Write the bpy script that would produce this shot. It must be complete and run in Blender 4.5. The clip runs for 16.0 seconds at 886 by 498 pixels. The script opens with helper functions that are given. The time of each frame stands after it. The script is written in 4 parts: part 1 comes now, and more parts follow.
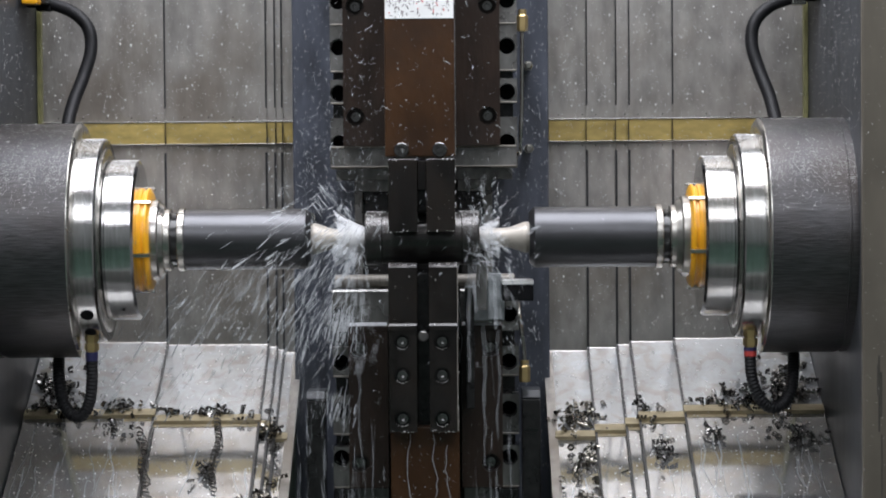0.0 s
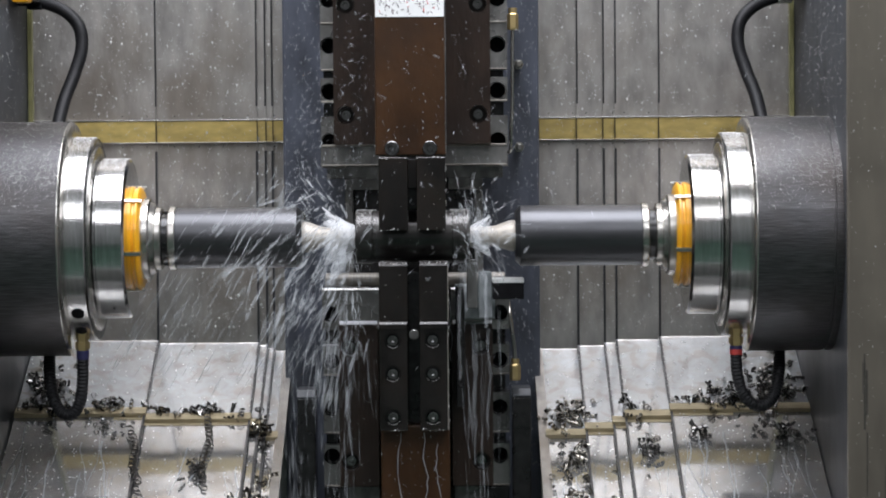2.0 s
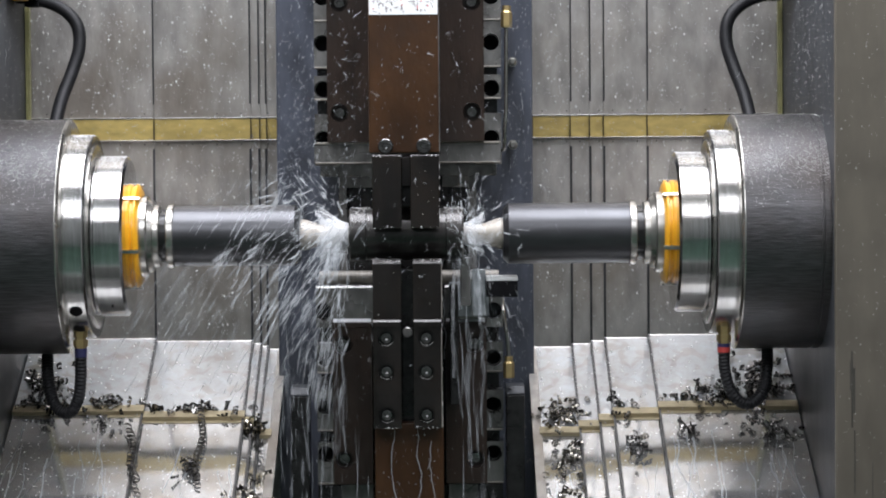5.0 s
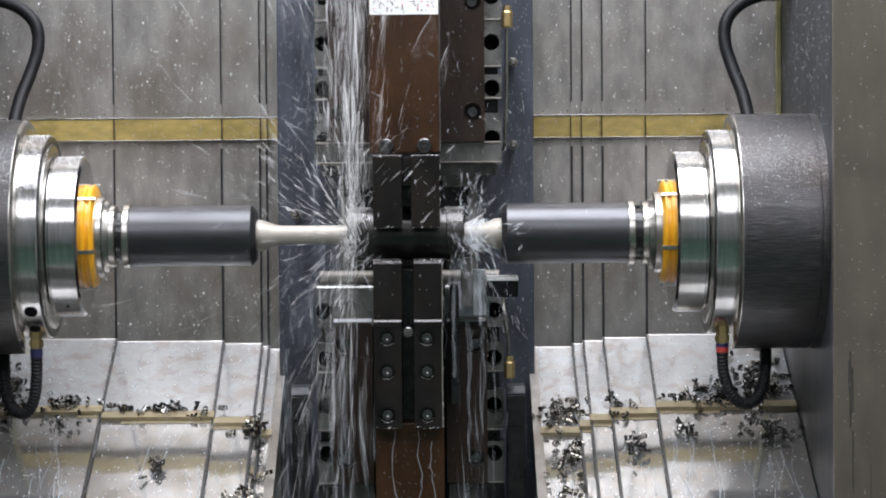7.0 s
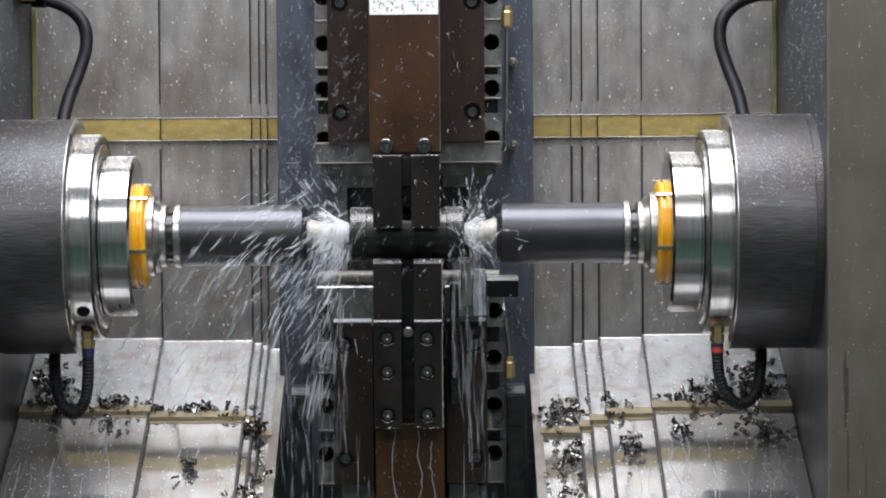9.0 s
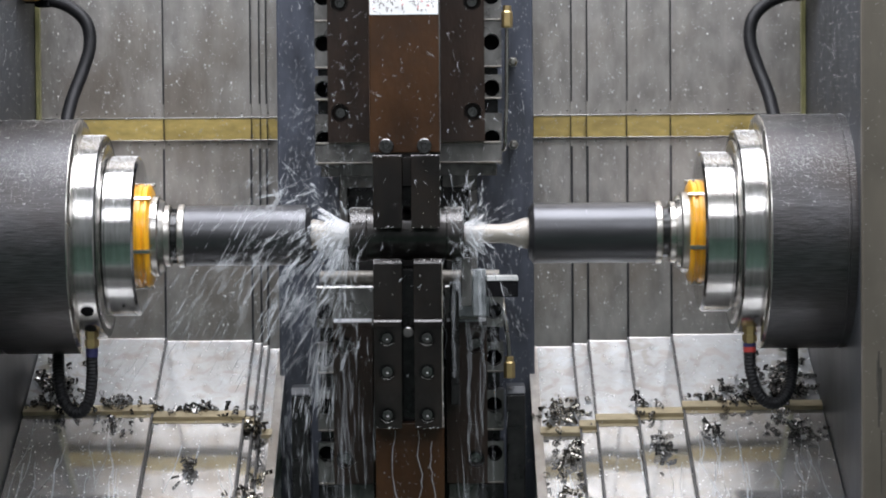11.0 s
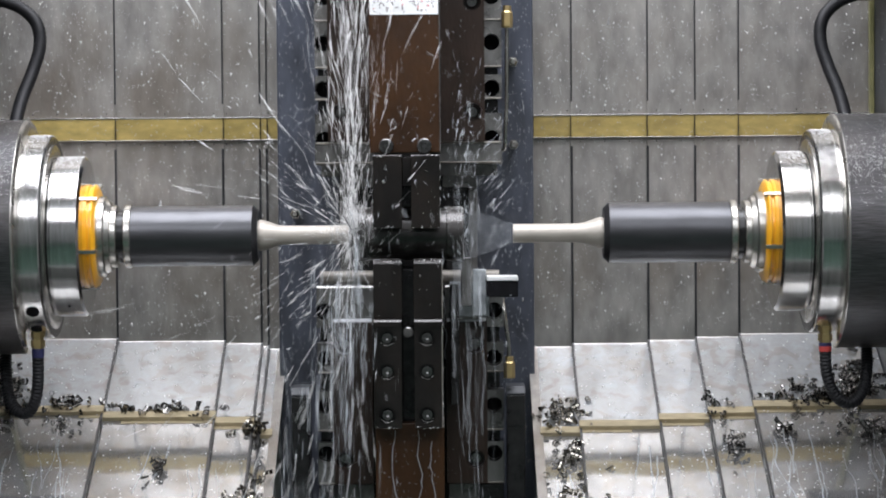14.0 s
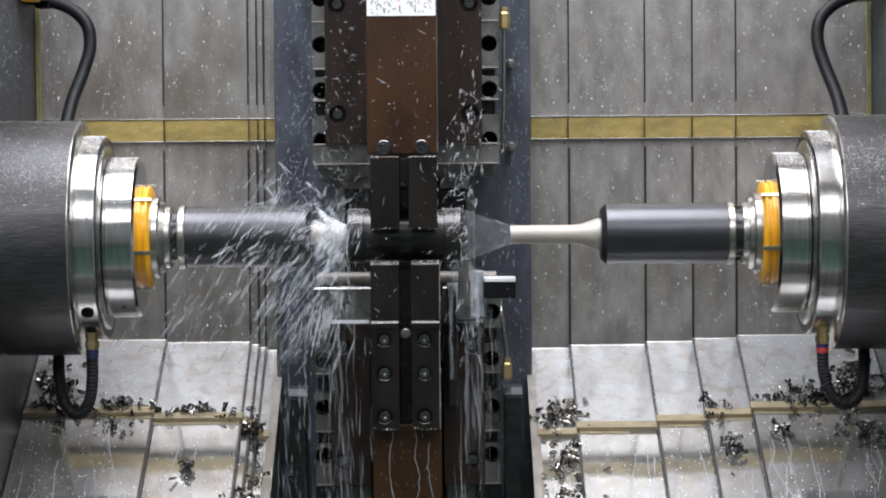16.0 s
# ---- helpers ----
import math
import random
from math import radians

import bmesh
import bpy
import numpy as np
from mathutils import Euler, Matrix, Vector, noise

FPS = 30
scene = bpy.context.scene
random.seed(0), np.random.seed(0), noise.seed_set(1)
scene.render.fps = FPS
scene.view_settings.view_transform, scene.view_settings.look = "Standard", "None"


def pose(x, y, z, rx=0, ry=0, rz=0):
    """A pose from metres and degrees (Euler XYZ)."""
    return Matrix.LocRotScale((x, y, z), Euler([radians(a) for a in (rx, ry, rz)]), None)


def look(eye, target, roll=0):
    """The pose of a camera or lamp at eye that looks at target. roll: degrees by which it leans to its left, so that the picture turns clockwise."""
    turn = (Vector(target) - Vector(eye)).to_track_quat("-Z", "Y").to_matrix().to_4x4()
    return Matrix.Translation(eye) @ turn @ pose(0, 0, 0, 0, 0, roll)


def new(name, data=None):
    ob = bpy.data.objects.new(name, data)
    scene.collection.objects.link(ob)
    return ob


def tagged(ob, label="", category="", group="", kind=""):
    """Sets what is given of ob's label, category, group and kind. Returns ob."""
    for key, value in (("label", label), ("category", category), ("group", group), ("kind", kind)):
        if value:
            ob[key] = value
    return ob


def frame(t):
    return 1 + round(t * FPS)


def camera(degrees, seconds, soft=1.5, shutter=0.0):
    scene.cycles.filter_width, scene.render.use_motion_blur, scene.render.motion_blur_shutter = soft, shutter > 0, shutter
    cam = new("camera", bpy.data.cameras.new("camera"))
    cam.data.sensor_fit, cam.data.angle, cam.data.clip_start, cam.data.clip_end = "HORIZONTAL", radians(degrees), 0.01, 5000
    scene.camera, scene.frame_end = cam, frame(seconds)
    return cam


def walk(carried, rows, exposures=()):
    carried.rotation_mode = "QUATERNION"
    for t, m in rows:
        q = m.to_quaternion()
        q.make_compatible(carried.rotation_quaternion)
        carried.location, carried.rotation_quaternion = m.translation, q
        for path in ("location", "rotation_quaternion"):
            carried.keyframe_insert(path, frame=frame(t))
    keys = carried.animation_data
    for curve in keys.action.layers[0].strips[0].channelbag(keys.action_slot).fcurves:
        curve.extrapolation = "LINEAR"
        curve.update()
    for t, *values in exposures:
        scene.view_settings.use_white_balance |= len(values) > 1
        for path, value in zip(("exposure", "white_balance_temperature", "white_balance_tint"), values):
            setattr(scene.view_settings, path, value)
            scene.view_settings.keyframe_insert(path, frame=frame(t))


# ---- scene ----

# World origin on the floor under the fixture; the spindle axis runs along x at height AXIS.
AXIS = 1.199
cam = camera(19.35, 16.0, soft=1.95, shutter=0.5)
EYE = (0.042, -3.0, AXIS + 0.091)
DOWN, ROLL = 2.07, 0.45


def aim(yaw, tilt=0.0):
    """Camera pose from a turn to the left and a lift of the view, in degrees."""
    return pose(*EYE) @ pose(0, 0, 0, 0, 0, yaw) @ pose(0, 0, 0, 90 - DOWN + tilt) @ pose(0, 0, 0, 0, 0, -ROLL)


walk(cam, [(0.0, aim(0.336, 0.087)), (0.5, aim(0.486, 0.11)), (1.0, aim(0.623, 0.115)), (1.25, aim(0.48, 0.105)), (1.5, aim(0.336, 0.095)),
           (2.0, aim(0.125, 0.05)), (2.5, aim(0.05, 0.03)), (3.0, aim(0.0, 0.012)), (3.5, aim(-0.02, 0.0)), (4.2, aim(-0.02, 0.0)),
           (6.3, aim(0.0)), (9.2, aim(0.0)), (11.3, aim(0.0)), (15.5, aim(0.0, 0.0)), (15.8, aim(-0.02, 0.008)), (16.0, aim(-0.058, 0.028))],
     exposures=[(0.0, 0.12), (1.3, 0.07), (1.6, 0.06), (2.0, 0.18), (2.5, 0.35), (3.0, 0.38), (4.2, 0.41), (7.0, 0.36), (16.0, 0.34)])

# ---- light ----
world = bpy.data.worlds.new("hall_air")
world.use_nodes = True
world.node_tree.nodes["Background"].inputs["Color"].default_value = (0.75, 0.85, 1.0, 1)
world.node_tree.nodes["Background"].inputs["Strength"].default_value = 0.15
scene.world = world


def area(name, eye, target, sx, sy, watts, colour):
    data = bpy.data.lights.new(name, "AREA")
    data.shape, data.size, data.size_y, data.energy, data.color = "RECTANGLE", sx, sy, watts, colour
    ob = new(name, data)
    ob.matrix_world = look(eye, target)
    return ob


area("machine_lamp", (0.0, -0.2, AXIS + 0.97), (0.0, -0.16, AXIS), 1.05, 0.8, 25, (0.903, 0.922, 1.006))
# unseen pair, added as fill light from the front
area("hall_fill", (-2.3, -4.0, 4.7), (-0.6, 0.0, 1.2), 4.4, 2.2, 110, (0.903, 0.922, 1.006))
area("hall_fill", (2.4, -4.0, 4.7), (0.6, 0.0, 1.2), 4.4, 2.2, 102, (0.903, 0.922, 1.006))

# second unseen pair, added to brighten the hall that polished steel mirrors
area("hall_fill", (-2.6, -6.8, 4.7), (-2.6, -6.8, 0.0), 2.6, 1.2, 60, (0.903, 0.922, 1.006))
area("hall_fill", (2.6, -6.8, 4.7), (2.6, -6.8, 0.0), 2.6, 1.2, 60, (0.903, 0.922, 1.006))


# ---- materials ----
def material(name, colour, rough=0.5, metal=0.0, vary=0.25, scale=40.0, stretch=(1, 1, 1), bump=0.1, fine=400.0, coat=0.0, stain=None, stain_scale=7.0, web=0.0, leaf=0.0):
    """Painted or bare metal: grain along one direction, larger stains, a fine relief."""
    m = bpy.data.materials.new(name)
    m.use_nodes = True
    nt = m.node_tree
    b = nt.nodes["Principled BSDF"]
    n = lambda kind: nt.nodes.new(kind)
    tc, mp = n("ShaderNodeTexCoord"), n("ShaderNodeMapping")
    mp.inputs["Scale"].default_value = stretch
    nt.links.new(tc.outputs["Object"], mp.inputs["Vector"])
    grain = n("ShaderNodeTexNoise")
    grain.inputs["Scale"].default_value, grain.inputs["Detail"].default_value = scale, 5
    nt.links.new(mp.outputs["Vector"], grain.inputs["Vector"])
    blot = n("ShaderNodeTexNoise")
    blot.inputs["Scale"].default_value, blot.inputs["Detail"].default_value = stain_scale, 6
    nt.links.new(tc.outputs["Object"], blot.inputs["Vector"])
    ramp = n("ShaderNodeValToRGB")
    lo = [c * (1 - vary) for c in colour]
    hi = [min(1, c * (1 + vary)) for c in colour]
    ramp.color_ramp.elements[0].position, ramp.color_ramp.elements[1].position = 0.3, 0.7
    ramp.color_ramp.elements[0].color, ramp.color_ramp.elements[1].color = (*lo, 1), (*hi, 1)
    nt.links.new(grain.outputs["Fac"], ramp.inputs["Fac"])
    mask = n("ShaderNodeValToRGB")
    mask.color_ramp.elements[0].position, mask.color_ramp.elements[1].position = 0.48, 0.68
    nt.links.new(blot.outputs["Fac"], mask.inputs["Fac"])
    mix = n("ShaderNodeMix")
    mix.data_type = "RGBA"
    st = stain or [c * 0.65 for c in colour]
    mix.inputs["B"].default_value = (*st, 1)
    k = n("ShaderNodeMath")
    k.operation = "MULTIPLY"
    k.inputs[1].default_value = 0.55
    nt.links.new(mask.outputs["Color"], k.inputs[0])
    nt.links.new(k.outputs[0], mix.inputs["Factor"])
    nt.links.new(ramp.outputs["Color"], mix.inputs["A"])
    colour_out = mix.outputs["Result"]
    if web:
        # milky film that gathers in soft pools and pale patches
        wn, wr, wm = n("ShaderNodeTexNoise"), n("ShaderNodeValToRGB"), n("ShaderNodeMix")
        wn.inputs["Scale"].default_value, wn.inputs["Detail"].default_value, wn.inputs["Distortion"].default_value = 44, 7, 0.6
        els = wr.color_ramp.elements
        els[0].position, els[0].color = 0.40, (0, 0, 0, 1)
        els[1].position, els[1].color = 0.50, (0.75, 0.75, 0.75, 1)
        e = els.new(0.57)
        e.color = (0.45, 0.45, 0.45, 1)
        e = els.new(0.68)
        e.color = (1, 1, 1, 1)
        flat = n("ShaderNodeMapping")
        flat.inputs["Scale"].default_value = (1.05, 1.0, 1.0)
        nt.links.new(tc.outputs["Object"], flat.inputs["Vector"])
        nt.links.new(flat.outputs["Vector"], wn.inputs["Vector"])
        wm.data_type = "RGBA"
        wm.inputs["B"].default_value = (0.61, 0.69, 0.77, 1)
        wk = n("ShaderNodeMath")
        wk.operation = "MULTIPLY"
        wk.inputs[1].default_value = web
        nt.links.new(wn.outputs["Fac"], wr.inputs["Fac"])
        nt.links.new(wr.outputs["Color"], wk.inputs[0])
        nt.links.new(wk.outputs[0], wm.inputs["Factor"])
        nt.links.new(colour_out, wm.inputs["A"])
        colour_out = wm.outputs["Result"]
    if leaf:
        # each sheet has weathered a little differently
        oi, mr, vm = n("ShaderNodeObjectInfo"), n("ShaderNodeMapRange"), n("ShaderNodeVectorMath")
        mr.inputs["To Min"].default_value, mr.inputs["To Max"].default_value = 1 - leaf, 1 + leaf
        vm.operation = "SCALE"
        nt.links.new(oi.outputs["Random"], mr.inputs["Value"])
        nt.links.new(colour_out, vm.inputs[0])
        nt.links.new(mr.outputs["Result"], vm.inputs["Scale"])
        colour_out = vm.outputs["Vector"]
    nt.links.new(colour_out, b.inputs["Base Color"])
    rr = n("ShaderNodeMapRange")
    rr.inputs["To Min"].default_value, rr.inputs["To Max"].default_value = max(0.04, rough * 0.75), min(1, rough * 1.3)
    nt.links.new(blot.outputs["Fac"], rr.inputs["Value"])
    nt.links.new(rr.outputs["Result"], b.inputs["Roughness"])
    b.inputs["Metallic"].default_value = metal
    b.inputs["Coat Weight"].default_value, b.inputs["Coat Roughness"].default_value = coat, 0.08
    if bump:
        fn, bp = n("ShaderNodeTexNoise"), n("ShaderNodeBump")
        fn.inputs["Scale"].default_value, fn.inputs["Detail"].default_value = fine, 4
        nt.links.new(mp.outputs["Vector"], fn.inputs["Vector"])
        bp.inputs["Strength"].default_value, bp.inputs["Distance"].default_value = bump, 0.001
        nt.links.new(fn.outputs["Fac"], bp.inputs["Height"])
        nt.links.new(bp.outputs["Normal"], b.inputs["Normal"])
    return m


LOWER = material("rinsed_apron_steel", (0.37, 0.355, 0.335), 0.06, 0.72, 0.16, 50, (1, 1, 1), 0.012, 40, stain=(0.235, 0.21, 0.175), stain_scale=11, web=0.27, leaf=0.08)
COVER = material("worn_cover_steel", (0.373, 0.353, 0.326), 0.36, 0.7, 0.26, 26, (1.8, 1.8, 0.8), 0.4, 90, stain=(0.185, 0.146, 0.106), stain_scale=6, leaf=0.09)
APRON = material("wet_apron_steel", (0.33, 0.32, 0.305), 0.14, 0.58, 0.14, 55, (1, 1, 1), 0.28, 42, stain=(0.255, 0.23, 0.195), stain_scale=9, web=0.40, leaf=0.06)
BRASS_STRIP = material("brass_wiper_strip", (0.58, 0.44, 0.15), 0.5, 0.22, 0.25, 40, (1, 2, 2), 0.2, 160, stain=(0.36, 0.27, 0.11), stain_scale=14, leaf=0.14)
TAN_STRIP = material("tan_wiper_strip", (0.42, 0.35, 0.22), 0.5, 0.2, 0.2, 60, (1, 4, 4), 0.15, 200, stain=(0.28, 0.24, 0.15))
LIP = material("wet_wiper_rubber", (0.022, 0.022, 0.024), 0.3, 0, 0.4, 120, (1, 1, 0.4), 0.3, 200, coat=0.12)
SCREW_STEEL = material("wet_screw_steel", (0.17, 0.165, 0.16), 0.2, 1.0, 0.4, 90, (1, 1, 1), 0.5, 160)
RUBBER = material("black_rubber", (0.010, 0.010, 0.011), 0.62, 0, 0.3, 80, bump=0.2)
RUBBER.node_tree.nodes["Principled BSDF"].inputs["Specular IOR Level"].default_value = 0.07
HOSE = material("wet_ribbed_hose", (0.010, 0.010, 0.011), 0.5, 0, 0.3, 80, bump=0.2)
HOSE.node_tree.nodes["Principled BSDF"].inputs["Specular IOR Level"].default_value = 0.25
SLATE = material("slate_blue_paint", (0.058, 0.064, 0.082), 0.34, 0, 0.4, 45, (1, 1, 0.3), 0.2, 200, coat=0.35, stain=(0.038, 0.041, 0.048))
COLUMN = material("wet_dark_column_paint", (0.038, 0.042, 0.047), 0.5, 0, 0.3, 45, (1, 1, 0.4), 0.2, 250, coat=0.04)
OXIDE = material("black_oxide_steel", (0.025, 0.0243, 0.0238), 0.2, 0.3, 0.45, 70, (1, 1, 1), 0.5, 150, coat=0.08)
BROWN = material("brown_oiled_steel", (0.046, 0.0195, 0.0062), 0.34, 0.25, 0.4, 16, (1.3, 1.3, 0.7), 0.3, 140, coat=0.02, stain=(0.021, 0.011, 0.006), stain_scale=10)
DARK_BROWN = material("dark_brown_oiled_steel", (0.027, 0.0165, 0.0115), 0.32, 0.25, 0.4, 22, (2, 2, 0.6), 0.3, 150, coat=0.08, stain=(0.022, 0.016, 0.0135), stain_scale=14)
PLATE_GREY = material("grey_clamp_steel", (0.19, 0.185, 0.174), 0.26, 0.55, 0.5, 40, (1, 1, 0.5), 0.5, 110, coat=0.3, stain=(0.085, 0.08, 0.072), stain_scale=18)
STEEL = material("ground_steel", (0.50, 0.48, 0.44), 0.26, 1.0, 0.12, 60, (6, 1, 1), 0.08, 300)
DULL = material("dull_rod_steel", (0.24, 0.22, 0.19), 0.48, 0.35, 0.2, 60, (6, 1, 1), 0.1, 300)
JAW = material("oiled_jaw_steel", (0.0140, 0.0120, 0.0105), 0.2, 0.3, 0.5, 40, (1, 1, 0.4), 0.6, 100, coat=0.1, stain=(0.024, 0.017, 0.012), stain_scale=20)
CHROME = material("polished_spindle_steel", (0.53, 0.52, 0.505), 0.16, 1.0, 0.2, 40, (9, 0.6, 0.6), 0.08, 260, stain=(0.46, 0.42, 0.36))
HOUSING = material("brushed_dark_housing", (0.087, 0.085, 0.087), 0.30, 0.8, 0.45, 60, (0.8, 14, 14), 0.45, 90, coat=0.14, stain=(0.062, 0.048, 0.039))
BAR = material("blued_bar_steel", (0.085, 0.085, 0.089), 0.34, 0.85, 0.2, 40, (0.4, 6, 6), 0.05, 200)
TUBE = material("dark_tube_steel", (0.05, 0.046, 0.043), 0.3, 0.7, 0.3, 60, (1, 1, 1), 0.25, 300, coat=0.5)
DRILL = material("bright_drill_steel", (0.44, 0.40, 0.345), 0.45, 0.25, 0.08, 50, (0.3, 5, 5), 0.04, 200)
ORANGE = material("orange_seal_plastic", (0.88, 0.42, 0.015), 0.3, 0, 0.12, 50, bump=0.05, coat=0.3)
BRASS = material("brass_fitting", (0.55, 0.41, 0.19), 0.34, 0.8, 0.15, 80, bump=0.05)
KHAKI = material("khaki_grey_paint", (0.116, 0.101, 0.078), 0.42, 0.0, 0.18, 30, (1, 1, 0.25), 0.25, 160, coat=0.15, stain=(0.08, 0.069, 0.052), stain_scale=12)
SCUFF = material("scuffed_paint", (0.055, 0.050, 0.040), 0.5, 0, 0.4, 200, (1, 1, 0.3), bump=0.2)
OLIVE = material("olive_edge_trim", (0.20, 0.19, 0.085), 0.4, 0, 0.25, 50)
PALE = material("pale_wet_casting", (0.42, 0.445, 0.455), 0.2, 0.2, 0.45, 60, (1, 1, 1), 0.5, 90, coat=0.5, stain=(0.16, 0.175, 0.18), stain_scale=40)
WHITE = material("white_label", (0.78, 0.78, 0.76), 0.5, 0, 0.04, 80, bump=0.0)
PRINT = material("faded_print", (0.26, 0.23, 0.23), 0.5, 0, 0.3, 80, bump=0.0)
RED = material("red_print", (0.55, 0.06, 0.05), 0.5, 0, 0.1, 80, bump=0.0)
BLUE = material("blue_collar", (0.03, 0.03, 0.10), 0.4, 0, 0.1, 80, bump=0.0)
DARK_SWARF = material("dark_swarf", (0.085, 0.08, 0.075), 0.3, 0.8, 0.5, 120, bump=0.0)
SWARF = material("bright_swarf", (0.24, 0.23, 0.22), 0.22, 1.0, 0.5, 90, bump=0.0)
SWARF_GOLD = material("straw_swarf", (0.28, 0.26, 0.225), 0.25, 1.0, 0.5, 90, bump=0.0)
WALL = material("hall_wall_paint", (0.56, 0.57, 0.57), 0.7, 0, 0.1, 3)
GREEN_FLOOR = material("green_floor_coating", (0.05, 0.115, 0.08), 0.4, 0, 0.2, 3)
ENCLOSURE = material("enclosure_grey_paint", (0.45, 0.45, 0.44), 0.45, 0, 0.1, 12)


def water(name, alpha, colour=(0.86, 0.90, 0.93), rough=0.12):
    m = bpy.data.materials.new(name)
    m.use_nodes = True
    b = m.node_tree.nodes["Principled BSDF"]
    b.inputs["Base Color"].default_value = (*colour, 1)
    b.inputs["Roughness"].default_value, b.inputs["IOR"].default_value = rough, 1.33
    b.inputs["Alpha"].default_value = alpha
    return m


SPRAY = water("milky_coolant_spray", 0.29, (0.92, 0.95, 0.97))
SHEET = water("milky_coolant_sheet", 0.46, (0.93, 0.94, 0.95), 0.4)
FILM = water("milky_film", 0.45, rough=0.2)
VEIL = water("falling_coolant", 0.10)
RIBBON = water("poured_coolant", 0.22, rough=0.15)
BEAD = water("clear_bead", 1.0, (0.97, 0.98, 1.0), 0.02)
BEAD.node_tree.nodes["Principled BSDF"].inputs["Transmission Weight"].default_value = 1.0
MIST = water("thin_coolant_sheet", 0.035, rough=0.3)
DROP = water("coolant_drop", 0.5, (0.92, 0.91, 0.88))
SPLASH = water("splashed_drop", 0.72, (0.93, 0.92, 0.90), 0.08)
TRICKLE = water("coolant_trickle", 0.30)


# ---- mesh helpers: all shapes in millimetres round the point where the spindle axis meets the fixture's middle ----
def part(name, bm, mat, parent=None, label="", smooth=False):
    bmesh.ops.scale(bm, vec=(0.001, 0.001, 0.001), verts=bm.verts)
    bmesh.ops.recalc_face_normals(bm, faces=bm.faces)
    me = bpy.data.meshes.new(name)
    bm.to_mesh(me)
    bm.free()
    return shape(name, me, mat, parent, label, smooth)


def shape(name, me, mat, parent=None, label="", smooth=False):
    if not me.materials:
        me.materials.append(mat)
    if smooth:
        me.shade_smooth()
        me.set_sharp_from_angle(angle=radians(32))
    ob = new(name, me)
    ob.parent = parent
    if label:
        ob["label"] = label
    return ob


def thing(name, label, category, group="", kind="", at=(0, 0, 0)):
    ob = new(name)
    ob.empty_display_size = 0.02
    ob.location = (at[0] / 1000, at[1] / 1000, AXIS + at[2] / 1000)
    return tagged(ob, label, category, group, kind)


def box(bm, x0, x1, y0, y1, z0, z1, bevel=0.8):
    vs = bmesh.ops.create_cube(bm, size=1)["verts"]
    for v in vs:
        v.co = Vector((x0 + (v.co.x + 0.5) * (x1 - x0), y0 + (v.co.y + 0.5) * (y1 - y0), z0 + (v.co.z + 0.5) * (z1 - z0)))
    if bevel:
        es = list({e for v in vs for e in v.link_edges})
        bmesh.ops.bevel(bm, geom=es, offset=bevel, segments=2, affect="EDGES", profile=0.6)
    return bm


def boxed(*a, **k):
    return box(bmesh.new(), *a, **k)


def lathe(bm, prof, seg=72, sx=1, cy=0.0, cz=0.0, axis="x", cx=0.0):
    """Turn a profile of (along, radius) round x, y or z."""
    rings = []
    for a, r in prof:
        ring = []
        for i in range(seg):
            c, s = math.cos(2 * math.pi * i / seg) * r, math.sin(2 * math.pi * i / seg) * r
            co = (cx + a * sx, cy + c, cz + s) if axis == "x" else (cx + c, cy + a, cz + s) if axis == "y" else (cx + c, cy + s, cz + a)
            ring.append(bm.verts.new(co))
        rings.append(ring)
    for p, q in zip(rings, rings[1:]):
        for i in range(seg):
            bm.faces.new((p[i], p[(i + 1) % seg], q[(i + 1) % seg], q[i]))
    for ring in (rings[0], rings[-1]):
        bm.faces.new(ring)
    return bm


def chamfered(x0, x1, y0, y1, z0, z1, cut=5.0, edge=0.5):
    """A block whose upper front edge is cut at 45 degrees, with slightly broken edges."""
    bm = bmesh.new()
    prof = [(y0, z0), (y0, z1 - cut), (y0 + cut, z1), (y1, z1), (y1, z0)]
    a = [bm.verts.new((x0, y, z)) for y, z in prof]
    b = [bm.verts.new((x1, y, z)) for y, z in prof]
    for i in range(5):
        bm.faces.new((a[i], a[(i + 1) % 5], b[(i + 1) % 5], b[i]))
    bm.faces.new(a), bm.faces.new(b)
    bmesh.ops.bevel(bm, geom=list(bm.edges), offset=edge, segments=1, affect="EDGES")
    return bm


def turned(prof, seg=72, sx=1, **k):
    return lathe(bmesh.new(), prof, seg, sx, **k)


def sweep(bm, path, radius, seg=14, rib=0.0, step=3.0):
    """A hose or pipe along a smooth path; rib: depth of its corrugation."""
    pts = [Vector(p) for p in path]
    ext = [pts[0] * 2 - pts[1]] + pts + [pts[-1] * 2 - pts[-2]]
    line = []
    for i in range(1, len(ext) - 2):
        a, b, c, d = ext[i - 1:i + 3]
        n = max(2, int((c - b).length / step))
        for j in range(n):
            t = j / n
            line.append(0.5 * ((2 * b) + (c - a) * t + (2 * a - 5 * b + 4 * c - d) * t * t + (3 * b - a - 3 * c + d) * t ** 3))
    line.append(pts[-1])
    rings, up = [], Vector((0.3, 0.9, 0.2)).normalized()
    for i, p in enumerate(line):
        d = (line[min(i + 1, len(line) - 1)] - line[max(i - 1, 0)]).normalized()
        side = d.cross(up).normalized()
        top = side.cross(d).normalized()
        up = top
        r = radius - (rib if i % 2 else 0)
        rings.append([bm.verts.new(p + (side * math.cos(2 * math.pi * k / seg) + top * math.sin(2 * math.pi * k / seg)) * r) for k in range(seg)])
    for p, q in zip(rings, rings[1:]):
        for i in range(seg):
            bm.faces.new((p[i], p[(i + 1) % seg], q[(i + 1) % seg], q[i]))
    bm.faces.new(rings[0]), bm.faces.new(rings[-1])
    return bm


